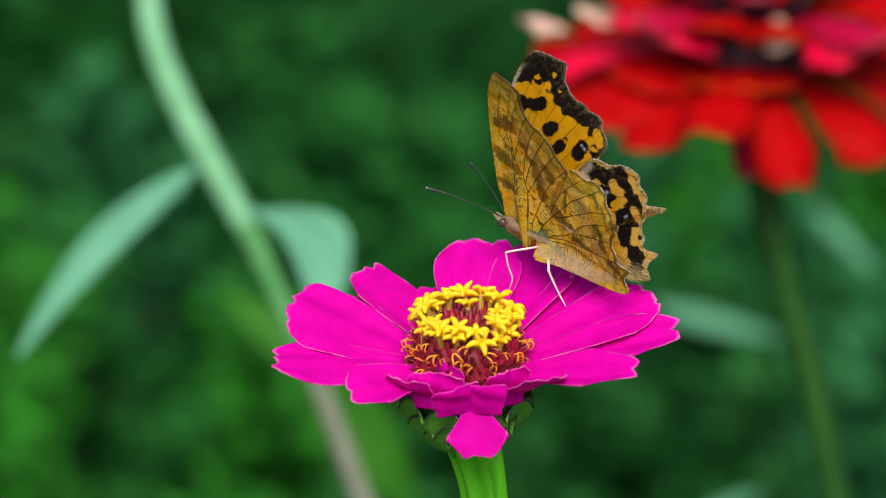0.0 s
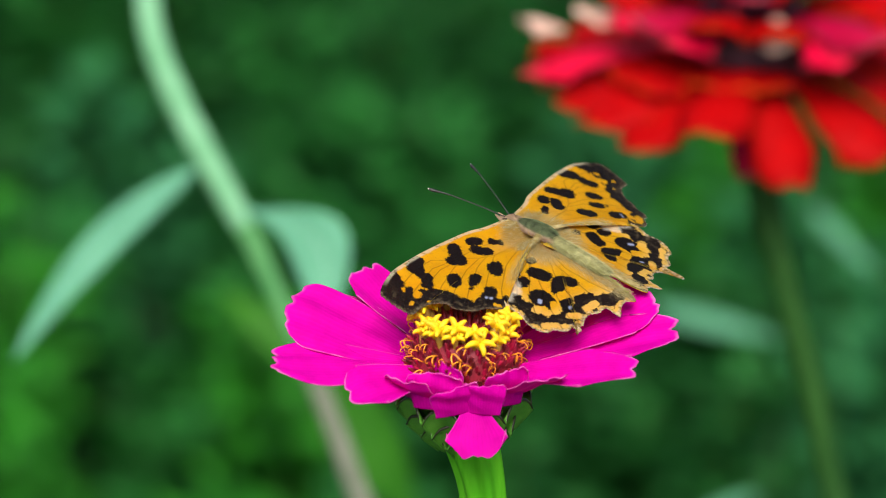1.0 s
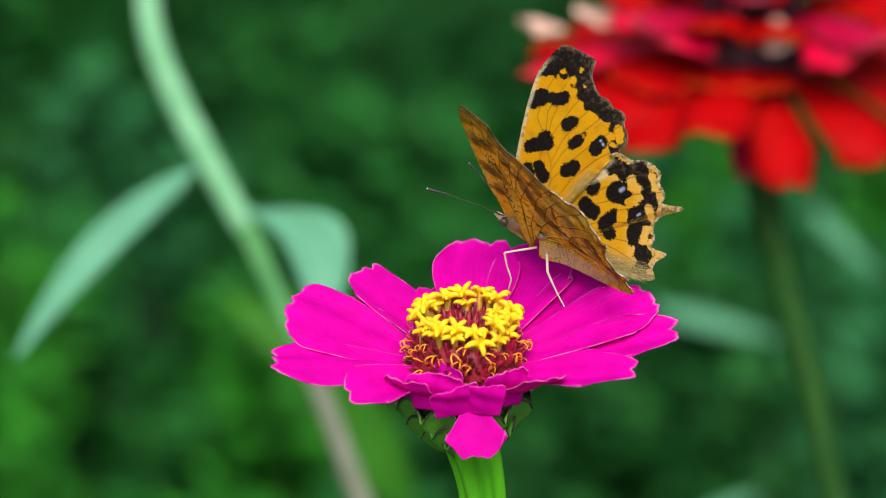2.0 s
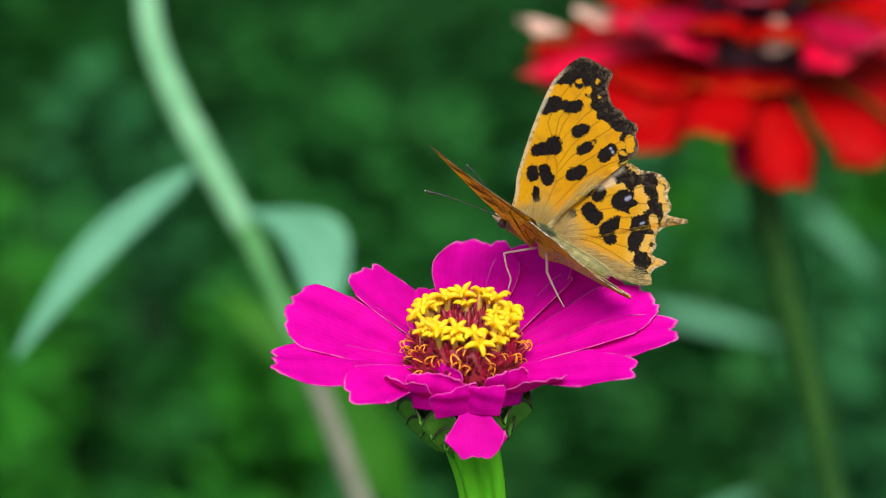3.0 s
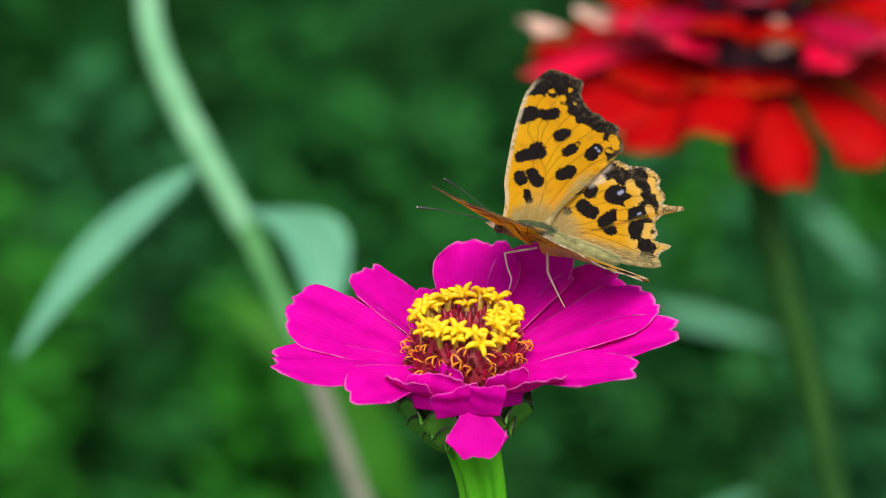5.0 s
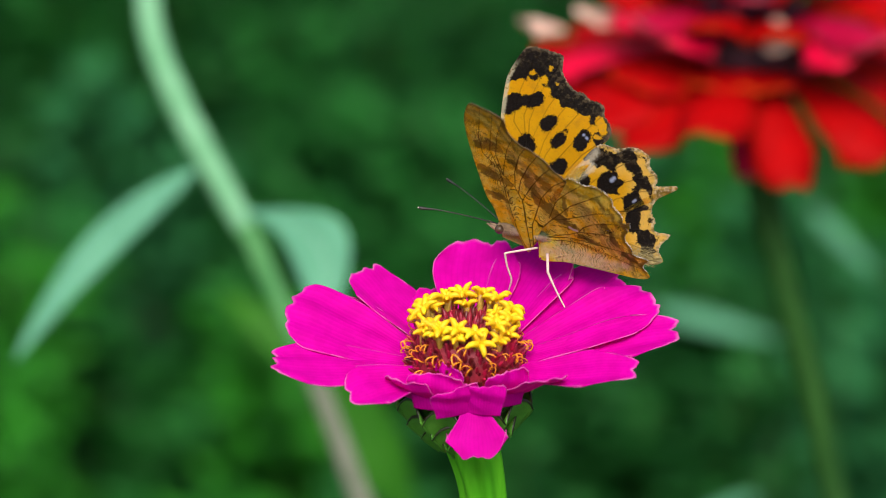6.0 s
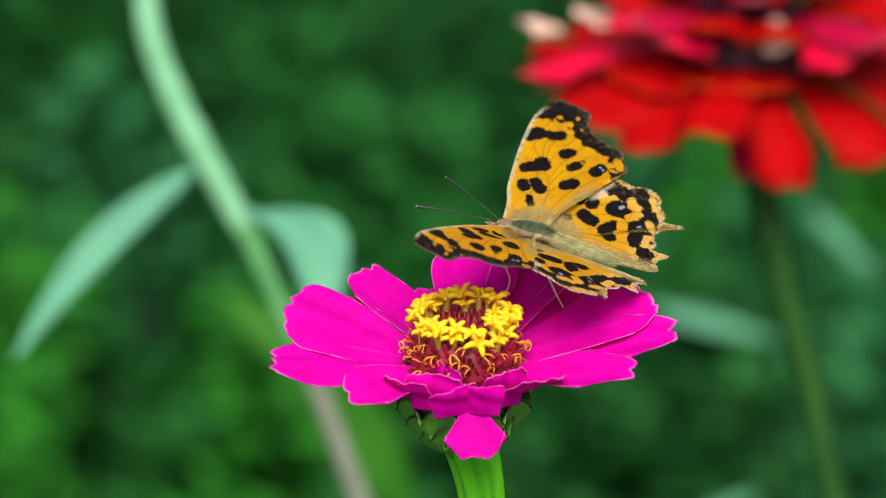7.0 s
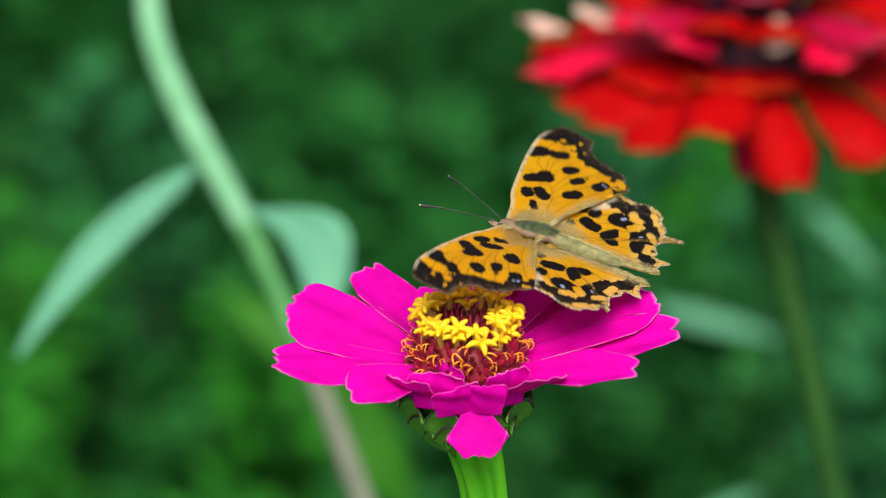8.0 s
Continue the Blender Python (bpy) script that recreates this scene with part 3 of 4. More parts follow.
UPWARD = (0.0, -0.7, 0.7)
spray((0.03, 1.0, 0), [((0.073, 0.770, 0.3387), (0.117, 0.765, 0.327), 8, UPWARD)], DIM_LEAF, "slender stalk with a long grey-green leaf")
spray((0.16, 1.0, 0), [((0.128, 0.782, 0.371), (0.150, 0.770, 0.350), 6, UPWARD)], DIM_LEAF, "slender stalk with a short grey-green leaf")
spray((0.14, 0.98, 0), [((0.110, 0.753, 0.275), (0.078, 0.748, 0.259), 7, UPWARD)], DIM_LEAF, "short stalk with a drooping grey-green leaf")
spray((-0.01, 0.70, 0), [((-0.034, 0.52, 0.414), (-0.010, 0.51, 0.372), 20, UPWARD), ((-0.034, 0.52, 0.414), (-0.064, 0.535, 0.432), 12, UPWARD)], LIME_LEAF, "leafy shoot with fresh yellow-green leaves")


# ---- red zinnia behind ----
def red_zinnia():
    base = Vector((0.11, 0.12, 0.1118))
    head = Vector((0.0607, 0.1914, 0.6099))
    root = empty("red_zinnia", pose(0.1265, 0.2274, 0) @ Matrix.Scale(1.15, 4), "large scarlet zinnia with layered drooping petals", "flower")
    line = [head - base, Vector((0.0628, 0.1835, 0.5865)) - base, Vector((0.0664, 0.1773, 0.5709)) - base, Vector((0.0714, 0.1708, 0.5532)) - base,
            Vector((0.0769, 0.1621, 0.5292)) - base, Vector((0.0835, 0.15, 0.4961)) - base, Vector((0.10, 0.13, 0.3)) - base, (0, 0, -0.01)]
    link_mesh("stem", tube_mesh("stem", line, (0.004, 0.0034, 0.0028, 0.0026, 0.0026, 0.0028, 0.0035, 0.004)), [DULL_STEM], root, "dull olive green stem")
    cup = link_mesh("calyx", lathe_mesh("calyx", ((3, -14), (6, -11), (10, -5), (12, 0), (11, 3))), [DARK_CORE], root)
    cup.matrix_basis = Matrix.Translation(head - base)
    cone = link_mesh("cone", lathe_mesh("cone", ((14, 0), (15, 5), (12, 10), (6, 14), (1, 15)), 24, 0.06), [DARK_CORE], root, "dark purple flower centre")
    cone.matrix_basis = Matrix.Translation(head - base)
    seat = Matrix.Translation(head - base)

    def ray(mat, az, elev, length, width, arch, z, reach=8.0, seed=0, roll=0.0, fold=0.0, camber=-0.12, corner=0.42):
        ob = link_mesh("petal", petal_mesh("petal", length, width, arch, camber, 0.04, 0.01, seed, rows=18, cols=11, thick=0.5, fold=fold, corner=corner), [mat], root)
        set_petal(ob, az, elev, roll, reach, z)
        ob.matrix_basis = seat @ ob.matrix_basis

    lower = ((188, 5.7, 37, 10, CRIMSON), (178, 3, 33, 13, RED), (199, 1.5, 32, 14, RED), (212, -1, 32, 15, RED), (228, -6, 30.5, 14, RED), (252, 3, 28.5, 15, RED), (280, -20, 29.5, 12.5, RED), (268, -44, 21, 9, ROSE), (317, -11.5, 30, 19, RED), (342, -2, 30, 15, RED), (2, 4, 38, 15, RED))
    for i, (az, elev, length, width, mat) in enumerate(lower):
        ray(mat, az, elev, length, width, -0.2, 3.0 if mat == CRIMSON else 0.0, seed=i + 40, corner=0.3)
    for i in range(8):
        ray(RED, 172 + i * 15, 4 - i, 22 if i in (1, 2, 3) else 13, 13, -0.12, 2.0, seed=i + 140)
    for i in range(7):
        ray(RED, 28 + i * 22, 4, 36, 15, -0.15, 0.0, seed=i + 60)
    for i in range(11):
        ray(RED if i % 3 else ROSE, 15 + i * 33, 18 + (i * 5) % 9, 21 + (i * 7) % 8, 12, -0.25, 9.5, 6.0, seed=i + 80)
    for az, elev, length, width, z, reach in ((181, 12, 9, 11, 6.5, 37.0), (172, 6, 13, 11, 7.5, 22.0), (282, -16, 10, 8, 13.0, 15.0)):
        ray(CREAM, az, elev, length, width, -0.1, z, reach, seed=az, fold=0.2)
    for az, elev, length in ((196, 13, 21), (205, 16, 26), (232, 10, 22), (304, 5, 24), (318, 10, 24), (338, 8, 27)):
        ray(CRIMSON, az, elev, length, 11, -0.2, 9.5, 6.0, seed=az)
    for i in range(13):
        ray(ROSE if i % 2 else RED, 5 + i * 29, 30 + (i * 7) % 20, 19, 9, -0.2, 12.0, 5.0, seed=i + 100)


red_zinnia()


# ---- magenta zinnia in front ----
FLOWER = pose(0.0035, -0.0061, 0.6232, 5, 0, 0)


def floret_mesh(seed):
    """A five-lobed yellow disc floret standing on +z, its lobes curled outwards."""
    rng = random.Random(seed)
    pieces = []
    for k in range(5):
        pts, rad = [], []
        x, z = 0.22, -0.2
        start_at, bend, long = rng.uniform(80, 100), rng.uniform(90, 175), rng.uniform(0.25, 0.36)
        side = rng.uniform(-0.25, 0.25)
        for j in range(8):
            f = j / 7
            pts.append((x, side * f * f, z))
            rad.append(0.24 + 0.2 * math.sin(f * 2.6) - 0.2 * f ** 2.5)
            a = radians(start_at - bend * f)
            x, z = x + long * math.cos(a), z + long * math.sin(a)
        lobe = tube_mesh("lobe", np.array(pts) * MM, np.array(rad) * MM, 8, sub=2)
        pieces.append((lobe, Matrix.Rotation(radians(72 * k + rng.uniform(-10, 10)), 4, "Z")))
    return joined("floret", pieces)


def curl_mesh(seed):
    """A forked, curled style."""
    rng = random.Random(seed)
    a = rng.uniform(0.7, 1.3)
    pieces = []
    for side in (-1, 1):
        pts = [(0, 0, 0), (0.3 * a, 0.1 * side, 0.9), (0.9 * a, 0.45 * side, 1.5 * a), (1.7, 0.7 * side, 1.5 * a), (2.1, 0.8 * side, 0.95), (1.8, 0.75 * side, 0.55)]
        pieces.append((tube_mesh("arm", np.array(pts) * MM, np.array((0.12, 0.13, 0.15, 0.15, 0.13, 0.08)) * MM, 6, sub=3), Matrix()))
        if rng.random() < 0.5:
            break
    return joined("style", pieces)


def magenta_zinnia():
    root = empty("zinnia", FLOWER, "magenta zinnia with a yellow-ringed dark red cone", "flower")
    inv = FLOWER.inverted()
    line = [inv @ Vector(p) for p in ((0.0042, -0.0065, 0.6130), (0.0062, -0.0068, 0.6040), (0.0068, -0.0068, 0.590), (0.0081, -0.006, 0.55), (0.010, -0.002, 0.40), (0.012, 0.004, 0.2), (0.012, 0.006, -0.01))]
    link_mesh("stem", tube_mesh("stem", line, np.array((4.0, 3.4, 3.1, 3.1, 3.3, 4.0, 5.0)) * MM, 48, 0.11, 7), [STEM], root, "stout ribbed green stem")
    link_mesh("receptacle", lathe_mesh("receptacle", ((3.6, -13.0), (4.5, -11.2), (6.3, -8.6), (7.8, -5.0), (8.3, -2.8), (7.6, -2.4))), [BRACT], root)
    # overlapping bracts in three rows
    for row, (count, z, reach, elev, length, width) in enumerate(((8, -12.8, 3.7, 50, 5.4, 5.4), (9, -11.2, 5.2, 54, 6.4, 6.4), (10, -8.8, 7.0, 60, 6.8, 6.8))):
        me = petal_mesh("bract", length, width, 0.05, -0.28, 0.02, 0.0, seed=row, base=0.75, rows=14, cols=11, thick=0.3, corner=0.3)
        for k in range(count):
            ob = link_mesh("bract", me, [BRACT], root)
            set_petal(ob, k * 360 / count + row * 17, elev, 0, reach, z)
    # ray petals: azimuth, elevation, roll, length, width, arch
    back = ((167.6, 22, -12, 20.7, 14.6, -0.04), (138, 12, 8, 15.6, 10.5, 0.0), (126, 16, 10, 19.6, 11.2, -0.01), (102, 14, 0, 13.9, 9.0, 0.0),
            (85, 22, 0, 20.8, 13.6, 0.02), (61, 20, 0, 22.5, 13.5, 0.0), (35, 20, 6, 22.0, 13.5, 0.0), (14.5, 20.5, 12, 22.9, 12.4, -0.03))
    front = ((0.5, 12.5, 10, 24.6, 10.6, 0.0), (-24, 16, 20, 20.2, 8.0, -0.02), (192, 11, -14, 21.8, 10.8, -0.02), (214, 6, -12, 12.6, 9.6, -0.05))
    for i, (az, elev, roll, length, width, arch) in enumerate(back + front):
        me = petal_mesh("petal", length + 1.0, width, arch, (0.06, 0.10, 0.03, 0.12)[i % 4], 0.03, 0.04, seed=i + 5, base=0.5, rows=40, cols=41, corner=(0.17, 0.24, 0.3)[i % 3] if i != 9 else 0.5, furrow=0.012, teeth=0.012)
        ob = link_mesh("petal", me, [MAGENTA], root)
        set_petal(ob, az, elev, roll, 7.0, 0.2 + 0.3 * (i % 3))
    # a narrow petal rolled up behind the widest one
    rolled = petal_mesh("petal", 22.0, 4.0, 0.0, 0.7, 0.02, 0.0, seed=91, base=0.6, rows=24, cols=15, corner=0.5)
    set_petal(link_mesh("petal", rolled, [MAGENTA], root, "narrow rolled petal with a pale back"), 144, 16, 0, 7.0, -0.6)
    # short young petals standing up along the front
    for i, (az, elev, roll, length, width, reach, z) in enumerate(((-116, 82, 14, 6.2, 8.6, 10.0, -2.4), (-98, 78, 24, 5.2, 7.6, 10.4, -2.6), (-76, 80, -20, 5.2, 6.6, 10.4, -2.6), (-55, 80, -14, 6.6, 7.0, 10.0, -2.2),
                                                                   (-134, 44, 10, 6.8, 8.0, 9.2, -2.0), (-42, 36, -14, 11.0, 7.4, 8.6, -1.8), (-108, 86, -22, 5.6, 5.6, 8.5, -0.9))):
        me = petal_mesh("petal", length, width, (0.06, -0.03)[i % 2], (0.1, 0.05, 0.12)[i % 3], 0.05, 0.03, seed=i + 60, base=0.8, rows=26, cols=27, corner=0.12, furrow=0.01, teeth=0.02)
        set_petal(link_mesh("petal", me, [MAGENTA], root), az, elev, roll, reach, z)
    hang = link_mesh("petal", petal_mesh("petal", 8.0, 9.4, 0.02, 0.03, 0.015, 0.05, seed=33, base=0.4, rows=26, cols=27, corner=0.5, furrow=0.01, teeth=0.02), [MAGENTA], root, "small petal hanging down under the flower")
    set_petal(hang, -82, -62, 6, 9.4, -1.4)
    # cone, chaff, styles, florets
    link_mesh("cone", lathe_mesh("cone", ((8.3, -2.4), (8.4, 0.2), (8.2, 2.0), (8.0, 4.0), (7.2, 6.2), (5.9, 7.2), (4.0, 6.6), (1.5, 6.0), (0.3, 5.9)), 40, 0.03), [CORE], root, "dark red domed flower cone")
    rng = random.Random(5)
    scale = tube_mesh("scale", np.array(((0, 0, -0.4), (0.15, 0, 0.6), (0.35, 0, 1.5), (0.75, 0, 2.3))) * MM, np.array((0.45, 0.55, 0.42, 0.06)) * MM, 6, sub=2)
    pieces = []
    for k in range(380):
        f = (k + 0.5) / 380
        z = -1.6 + 8.4 * f
        rad = float(np.interp(z, (-1.6, 1.5, 4.0, 6.2, 7.0), (8.2, 8.0, 7.8, 7.0, 6.0)))
        az = k * 137.508 + rng.uniform(-8, 8)
        tilt, spin = turn(az, 0)
        lean = Matrix.Rotation(radians(rng.uniform(18, 55) - 30 * f), 4, "Y")
        pieces.append((scale, spin @ Matrix.Translation((rad * MM, 0, z * MM)) @ lean @ Matrix.Scale(rng.uniform(0.45, 0.85), 4)))
    for k in range(90):
        rad = 5.2 * math.sqrt((k + 0.5) / 90)
        az = k * 137.508
        pieces.append((scale, Matrix.Rotation(radians(az), 4, "Z") @ Matrix.Translation((rad * MM, 0, (5.7 + 0.15 * rad) * MM)) @ Matrix.Rotation(radians(rng.uniform(-25, 25)), 4, "Y") @ Matrix.Scale(rng.uniform(0.55, 0.9), 4)))
    tagged(link_mesh("chaff", joined("chaff", pieces), [CHAFF], root), "pointed dark red chaff scales", kind="stuff")
    curls = [curl_mesh(s) for s in range(5)]
    for k in range(92):
        f = (k + 0.5) / 92
        z = -1.0 + 7.7 * f
        rad = float(np.interp(z, (0, 4.5, 7.0), (8.1, 8.0, 7.2)))
        ob = link_mesh("style", curls[k % 5], [ORANGE], root)
        ob.matrix_basis = Matrix.Rotation(radians(k * 137.508 + rng.uniform(-10, 10)), 4, "Z") @ Matrix.Translation((rad * MM, 0, z * MM)) @ \
            Matrix.Rotation(radians(rng.uniform(10, 60)), 4, "Y") @ Matrix.Rotation(radians(rng.uniform(-80, 80)), 4, "Z") @ Matrix.Scale(rng.uniform(0.5, 0.9), 4)
    stars = [floret_mesh(q) for q in range(5)]
    neck = tube_mesh("tube", np.array(((0, 0, -3.4), (0, 0, -1.5), (0, 0, 0.5))) * MM, np.array((0.32, 0.4, 0.56)) * MM, 8, sub=2)
    for count, rad, z, lean, size, turned in ((14, 7.2, 7.5, 14, 1.2, 0), (13, 6.4, 8.6, 6, 1.3, 9), (6, 5.4, 8.4, -4, 1.1, 30)):
        for k in range(count):
            az = k * 360 / count + turned + rng.uniform(-5, 5)
            m = Matrix.Rotation(radians(az), 4, "Z") @ Matrix.Translation(((rad + rng.uniform(-.5, .4)) * MM, 0, (z + rng.uniform(-.7, .7)) * MM)) @ \
                Matrix.Rotation(radians(lean + rng.uniform(-22, 22)), 4, "Y") @ Matrix.Rotation(radians(rng.uniform(0, 72)), 4, "Z") @ Matrix.Scale(size * rng.uniform(0.85, 1.1), 4)
            ob = link_mesh("floret", stars[k % 5], [YELLOW], root)
            ob.matrix_basis = m
            link_mesh("tube", neck, [TUBE], ob)


magenta_zinnia()


# ---- butterfly ----
SIZE = 1.016
SIT = pose(0.0143, 0.0103, 0.6390, -6.8, -13.1, 145.7)
FORE_EDGE = ((4.9, -1.9), (6.1, 3.4), (7.3, 6.3), (8.4, 11.6), (9.1, 15.8), (9.5, 20.0), (9.4, 22.6), (8.1, 26.3), (6.8, 27.2), (3.7, 27.1), (2.2, 26.8), (1.9, 25.6), (1.6, 24.4), (0.6, 23.2),
             (-0.9, 22.2), (-2.2, 22.1), (-3.4, 21.4), (-4.8, 21.3), (-5.8, 20.7), (-6.1, 19.6), (-7.3, 18.4), (-7.8, 17.0), (-7.0, 15.5), (-4.6, 11.9), (-2.6, 5.5), (-1.5, 0.4))
HIND_EDGE = ((0.2, 3.4), (-1.6, 7.4), (-3.9, 11.2), (-6.0, 14.6), (-7.3, 15.5), (-9.6, 15.4), (-11.1, 16.0), (-12.6, 16.1), (-14.3, 15.3), (-14.7, 13.9), (-15.9, 12.9), (-16.2, 11.9), (-16.1, 11.35), (-17.3, 11.5), (-19.0, 12.0),
             (-19.2, 11.4), (-17.4, 10.8), (-16.5, 10.5), (-17.0, 9.9), (-16.4, 8.6), (-16.4, 7.3), (-17.2, 6.2), (-17.5, 4.7), (-19.9, 4.7), (-19.0, 3.0), (-18.9, 1.9), (-19.8, 0.5), (-17.4, -0.5), (-11.5, -1.1), (-5.5, -1.6))
# dark marks as rounded bars: from, to, radius
FORE_MARKS = ((6.3, 11.0, 4.5, 12.2, 0.95), (4.6, 13.2, 3.8, 12.6, 0.95), (5.4, 7.8, 4.9, 7.3, 0.9), (3.7, 8.8, 2.4, 7.8, 0.95), (3.4, 5.4, 2.5, 4.3, 0.5), (-0.8, 10.1, -1.5, 10.7, 1.08), (2.1, 16.3, 1.5, 16.9, 0.94),
              (-0.1, 14.0, -0.5, 14.9, 0.8), (-3.6, 14.8, -4.0, 15.9, 1.02), (8.4, 17.5, 7.5, 18.6, 1.2), (7.5, 18.7, 5.2, 19.3, 0.7), (5.2, 19.1, 4.2, 19.9, 0.9), (8.8, 22.4, 7.8, 24.1, 0.79), (-1.0, 16.1, -1.1, 16.1, 0.22))
HIND_MARKS = ((-5.4, 8.9, -5.5, 9.6, 0.74), (-5.3, 6.3, -6.8, 5.8, 0.96), (-9.1, 10.0, -10.1, 10.2, 1.47), (-9.1, 5.2, -10.1, 6.7, 0.88), (-9.3, 4.7, -10.6, 4.0, 0.79), (-12.4, 7.6, -13.9, 9.2, 0.83), (-13.7, 5.4, -13.7, 6.1, 0.83),
              (-3.4, 4.7, -3.5, 4.5, 0.48), (-13.8, 5.9, -14.2, 4.2, 0.43), (-6.5, 13.1, -8.8, 13.4, 0.69), (-9.2, 12.8, -11.1, 15.1, 0.68), (-13.2, 10.5, -14.8, 10.9, 0.52), (-3.5, 8.5, -3.9, 9.7, 0.5))
FORE_LIGHTS = ((6.1, 23.3, 5.9, 23.4, 0.3), (4.0, 22.6, 4.0, 22.7, 0.6), (3.5, 24.4, 3.5, 24.7, 0.25), (2.0, 22.5, 1.9, 22.5, 0.2), (-5.5, 18.8, -6.6, 17.3, 0.6), (-5.6, 16.3, -6.4, 16.2, 0.25))
HIND_LIGHTS = ((-10.5, 12.6, -11.1, 11.7, 0.7), (-11.3, 9.4, -12.5, 10.7, 0.55), (-13.3, 14.3, -14.3, 13.0, 0.6), (-14.9, 12.6, -15.3, 12.1, 0.4), (-14.5, 9.8, -15.5, 8.7, 0.6), (-15.3, 6.8, -15.8, 5.0, 0.55), (-18.7, 2.5, -19.0, 4.0, 0.6), (-11.0, 7.7, -12.8, 3.3, 0.75))
FORE_DOTS = ((-3.8, 16.1, -3.9, 16.1, 0.06), (-4.4, 15.8, -4.5, 15.7, 0.1))
HIND_DOTS = ((-9.5, 10.5, -9.8, 10.9, 0.2), (-13.4, 8.2, -13.6, 8.5, 0.08))
HIND_PALE = ((-4.8, 10.7, -5.7, 11.8, 0.9), (-5.6, 12.6, -6.4, 14.0, 0.5))
# veins as open lines of points
FORE_VEINS = ((6.1, 26.9, 7.3, 19.2, 7.0, 15.6, 4.5, 13.1), (3.9, 26.9, 5.0, 21.0, 5.7, 16.9, 4.5, 13.1), (2.2, 26.1, 4.0, 21.0, 4.7, 16.3, 3.9, 12.0), (0.6, 23.2, 2.4, 19.0, 3.4, 14.9, 3.9, 12.0, 4.5, 13.1),
              (-1.6, 22.2, 0.5, 18.2, 1.8, 13.7, 2.1, 10.1), (-3.6, 21.4, -0.9, 16.5, 1.0, 12.0, 1.6, 8.9), (-6.0, 19.8, -2.9, 15.3, -0.7, 11.3, 1.0, 7.7, 0.5, 3.1, -0.2, -1.5), (-7.4, 16.6, -4.4, 13.2, -2.0, 9.0, -0.4, 3.1, -0.6, -1.5), (3.9, 12.0, 2.1, 10.1, 1.6, 8.9, 1.0, 7.7),
              (4.5, 13.1, 3.6, 7.0, 2.0, 1.5, 0.4, -2.0))
HIND_VEINS = ((-9.2, 15.2, -6.4, 12.1, -4.6, 9.7, -3.8, 7.3, -3.2, 5.4), (-13.0, 15.4, -9.5, 12.2, -7.1, 10.0, -5.3, 7.5, -3.4, 5.0, -1.9, 2.7), (-15.6, 12.9, -11.6, 10.8, -8.7, 8.6, -5.8, 6.5, -3.6, 5.3), (-18.6, 11.5, -14.2, 10.0, -10.8, 8.0, -9.1, 6.4, -8.2, 4.9, -6.4, 3.4, -1.4, 0.4),
              (-16.4, 7.8, -14.3, 7.1, -10.8, 6.0, -8.2, 4.9), (-17.6, 4.8, -14.8, 4.2, -10.4, 3.4, -6.9, 2.8, -1.9, 0.8), (-19.2, 1.7, -16.2, 1.7, -12.3, 2.2, -8.4, 2.3, -3.4, 1.0))
# clouded zones of the underside
FORE_BROWN = ((7.2, 17.3, 4.1, 18.2, 1.0), (7.8, 12.3, 5.0, 11.1, 0.9), (5.0, 11.1, 3.3, 10.7, 0.7), (6.5, 7.0, 4.3, 6.8, 0.5), (2.1, 15.9, 1.5, 15.6, 0.6), (0.9, 13.9, -0.3, 12.7, 0.7), (-0.7, 11.8, -1.6, 8.5, 1.0), (-2.2, 13.9, -3.6, 12.3, 0.8), (5.9, 6.2, 3.2, 6.5, 0.4))
HIND_BROWN = ((-1.7, 8.7, -4.8, 6.3, 1.1), (-4.8, 6.3, -7.4, 5.5, 0.7), (-13.0, 9.0, -14.3, 6.6, 0.4), (-14.3, 6.6, -16.3, 3.4, 0.5), (-6.0, 10.9, -6.2, 8.0, 0.4), (-16.3, 3.4, -18.7, 2.6, 0.6), (-8.4, 3.9, -11.4, 3.9, 0.6))
HIND_LILAC = ((-7.4, 12.1, -9.6, 10.3, 0.9), (-9.6, 10.3, -11.8, 6.3, 1.2), (-11.8, 6.3, -15.8, 3.7, 1.1))
FORE_LILAC = ((1.8, 18.4, -1.4, 14.0, 0.6), (-1.4, 14.0, -2.4, 10.5, 0.7))
HIND_ANAL = ((-5.3, -0.5, -12.2, -0.1, 1.9), (-12.2, -0.1, -15.7, 1.0, 1.2), (-2.4, -0.9, -5.3, -0.5, 1.0))
COMMA_MARK = ((-6.7, 5.2, -7.3, 5.0, 0.2), (-7.3, 5.0, -7.9, 5.1, 0.22))


def wing_outline(points, count):
    p = np.array(points, float)
    e = np.vstack([2 * p[0] - p[1], p, 2 * p[-1] - p[-2]])
    tt = np.linspace(0, len(p) - 1, count)
    i = np.minimum(tt.astype(int), len(p) - 2)
    f = (tt - i)[:, None]
    a, b, c, d = e[i], e[i + 1], e[i + 2], e[i + 3]
    return 0.5 * (2 * b + (c - a) * f + (2 * a - 5 * b + 4 * c - d) * f ** 2 + (3 * b - a - 3 * c + d) * f ** 3), tt


def bar_distance(u, v, marks):
    out = np.full(u.shape, 9.0)
    for u0, v0, u1, v1, r in marks:
        du, dv = u1 - u0, v1 - v0
        k = np.clip(((u - u0) * du + (v - v0) * dv) / (du * du + dv * dv + 1e-9), 0, 1)
        out = np.minimum(out, np.hypot(u - u0 - k * du, v - v0 - k * dv) - r)
    return out


def line_distance(u, v, lines):
    out = np.full(u.shape, 9.0)
    for line in lines:
        for q in range(0, len(line) - 2, 2):
            out = np.minimum(out, bar_distance(u, v, (line[q:q + 4] + (0.0,),)))
    return out


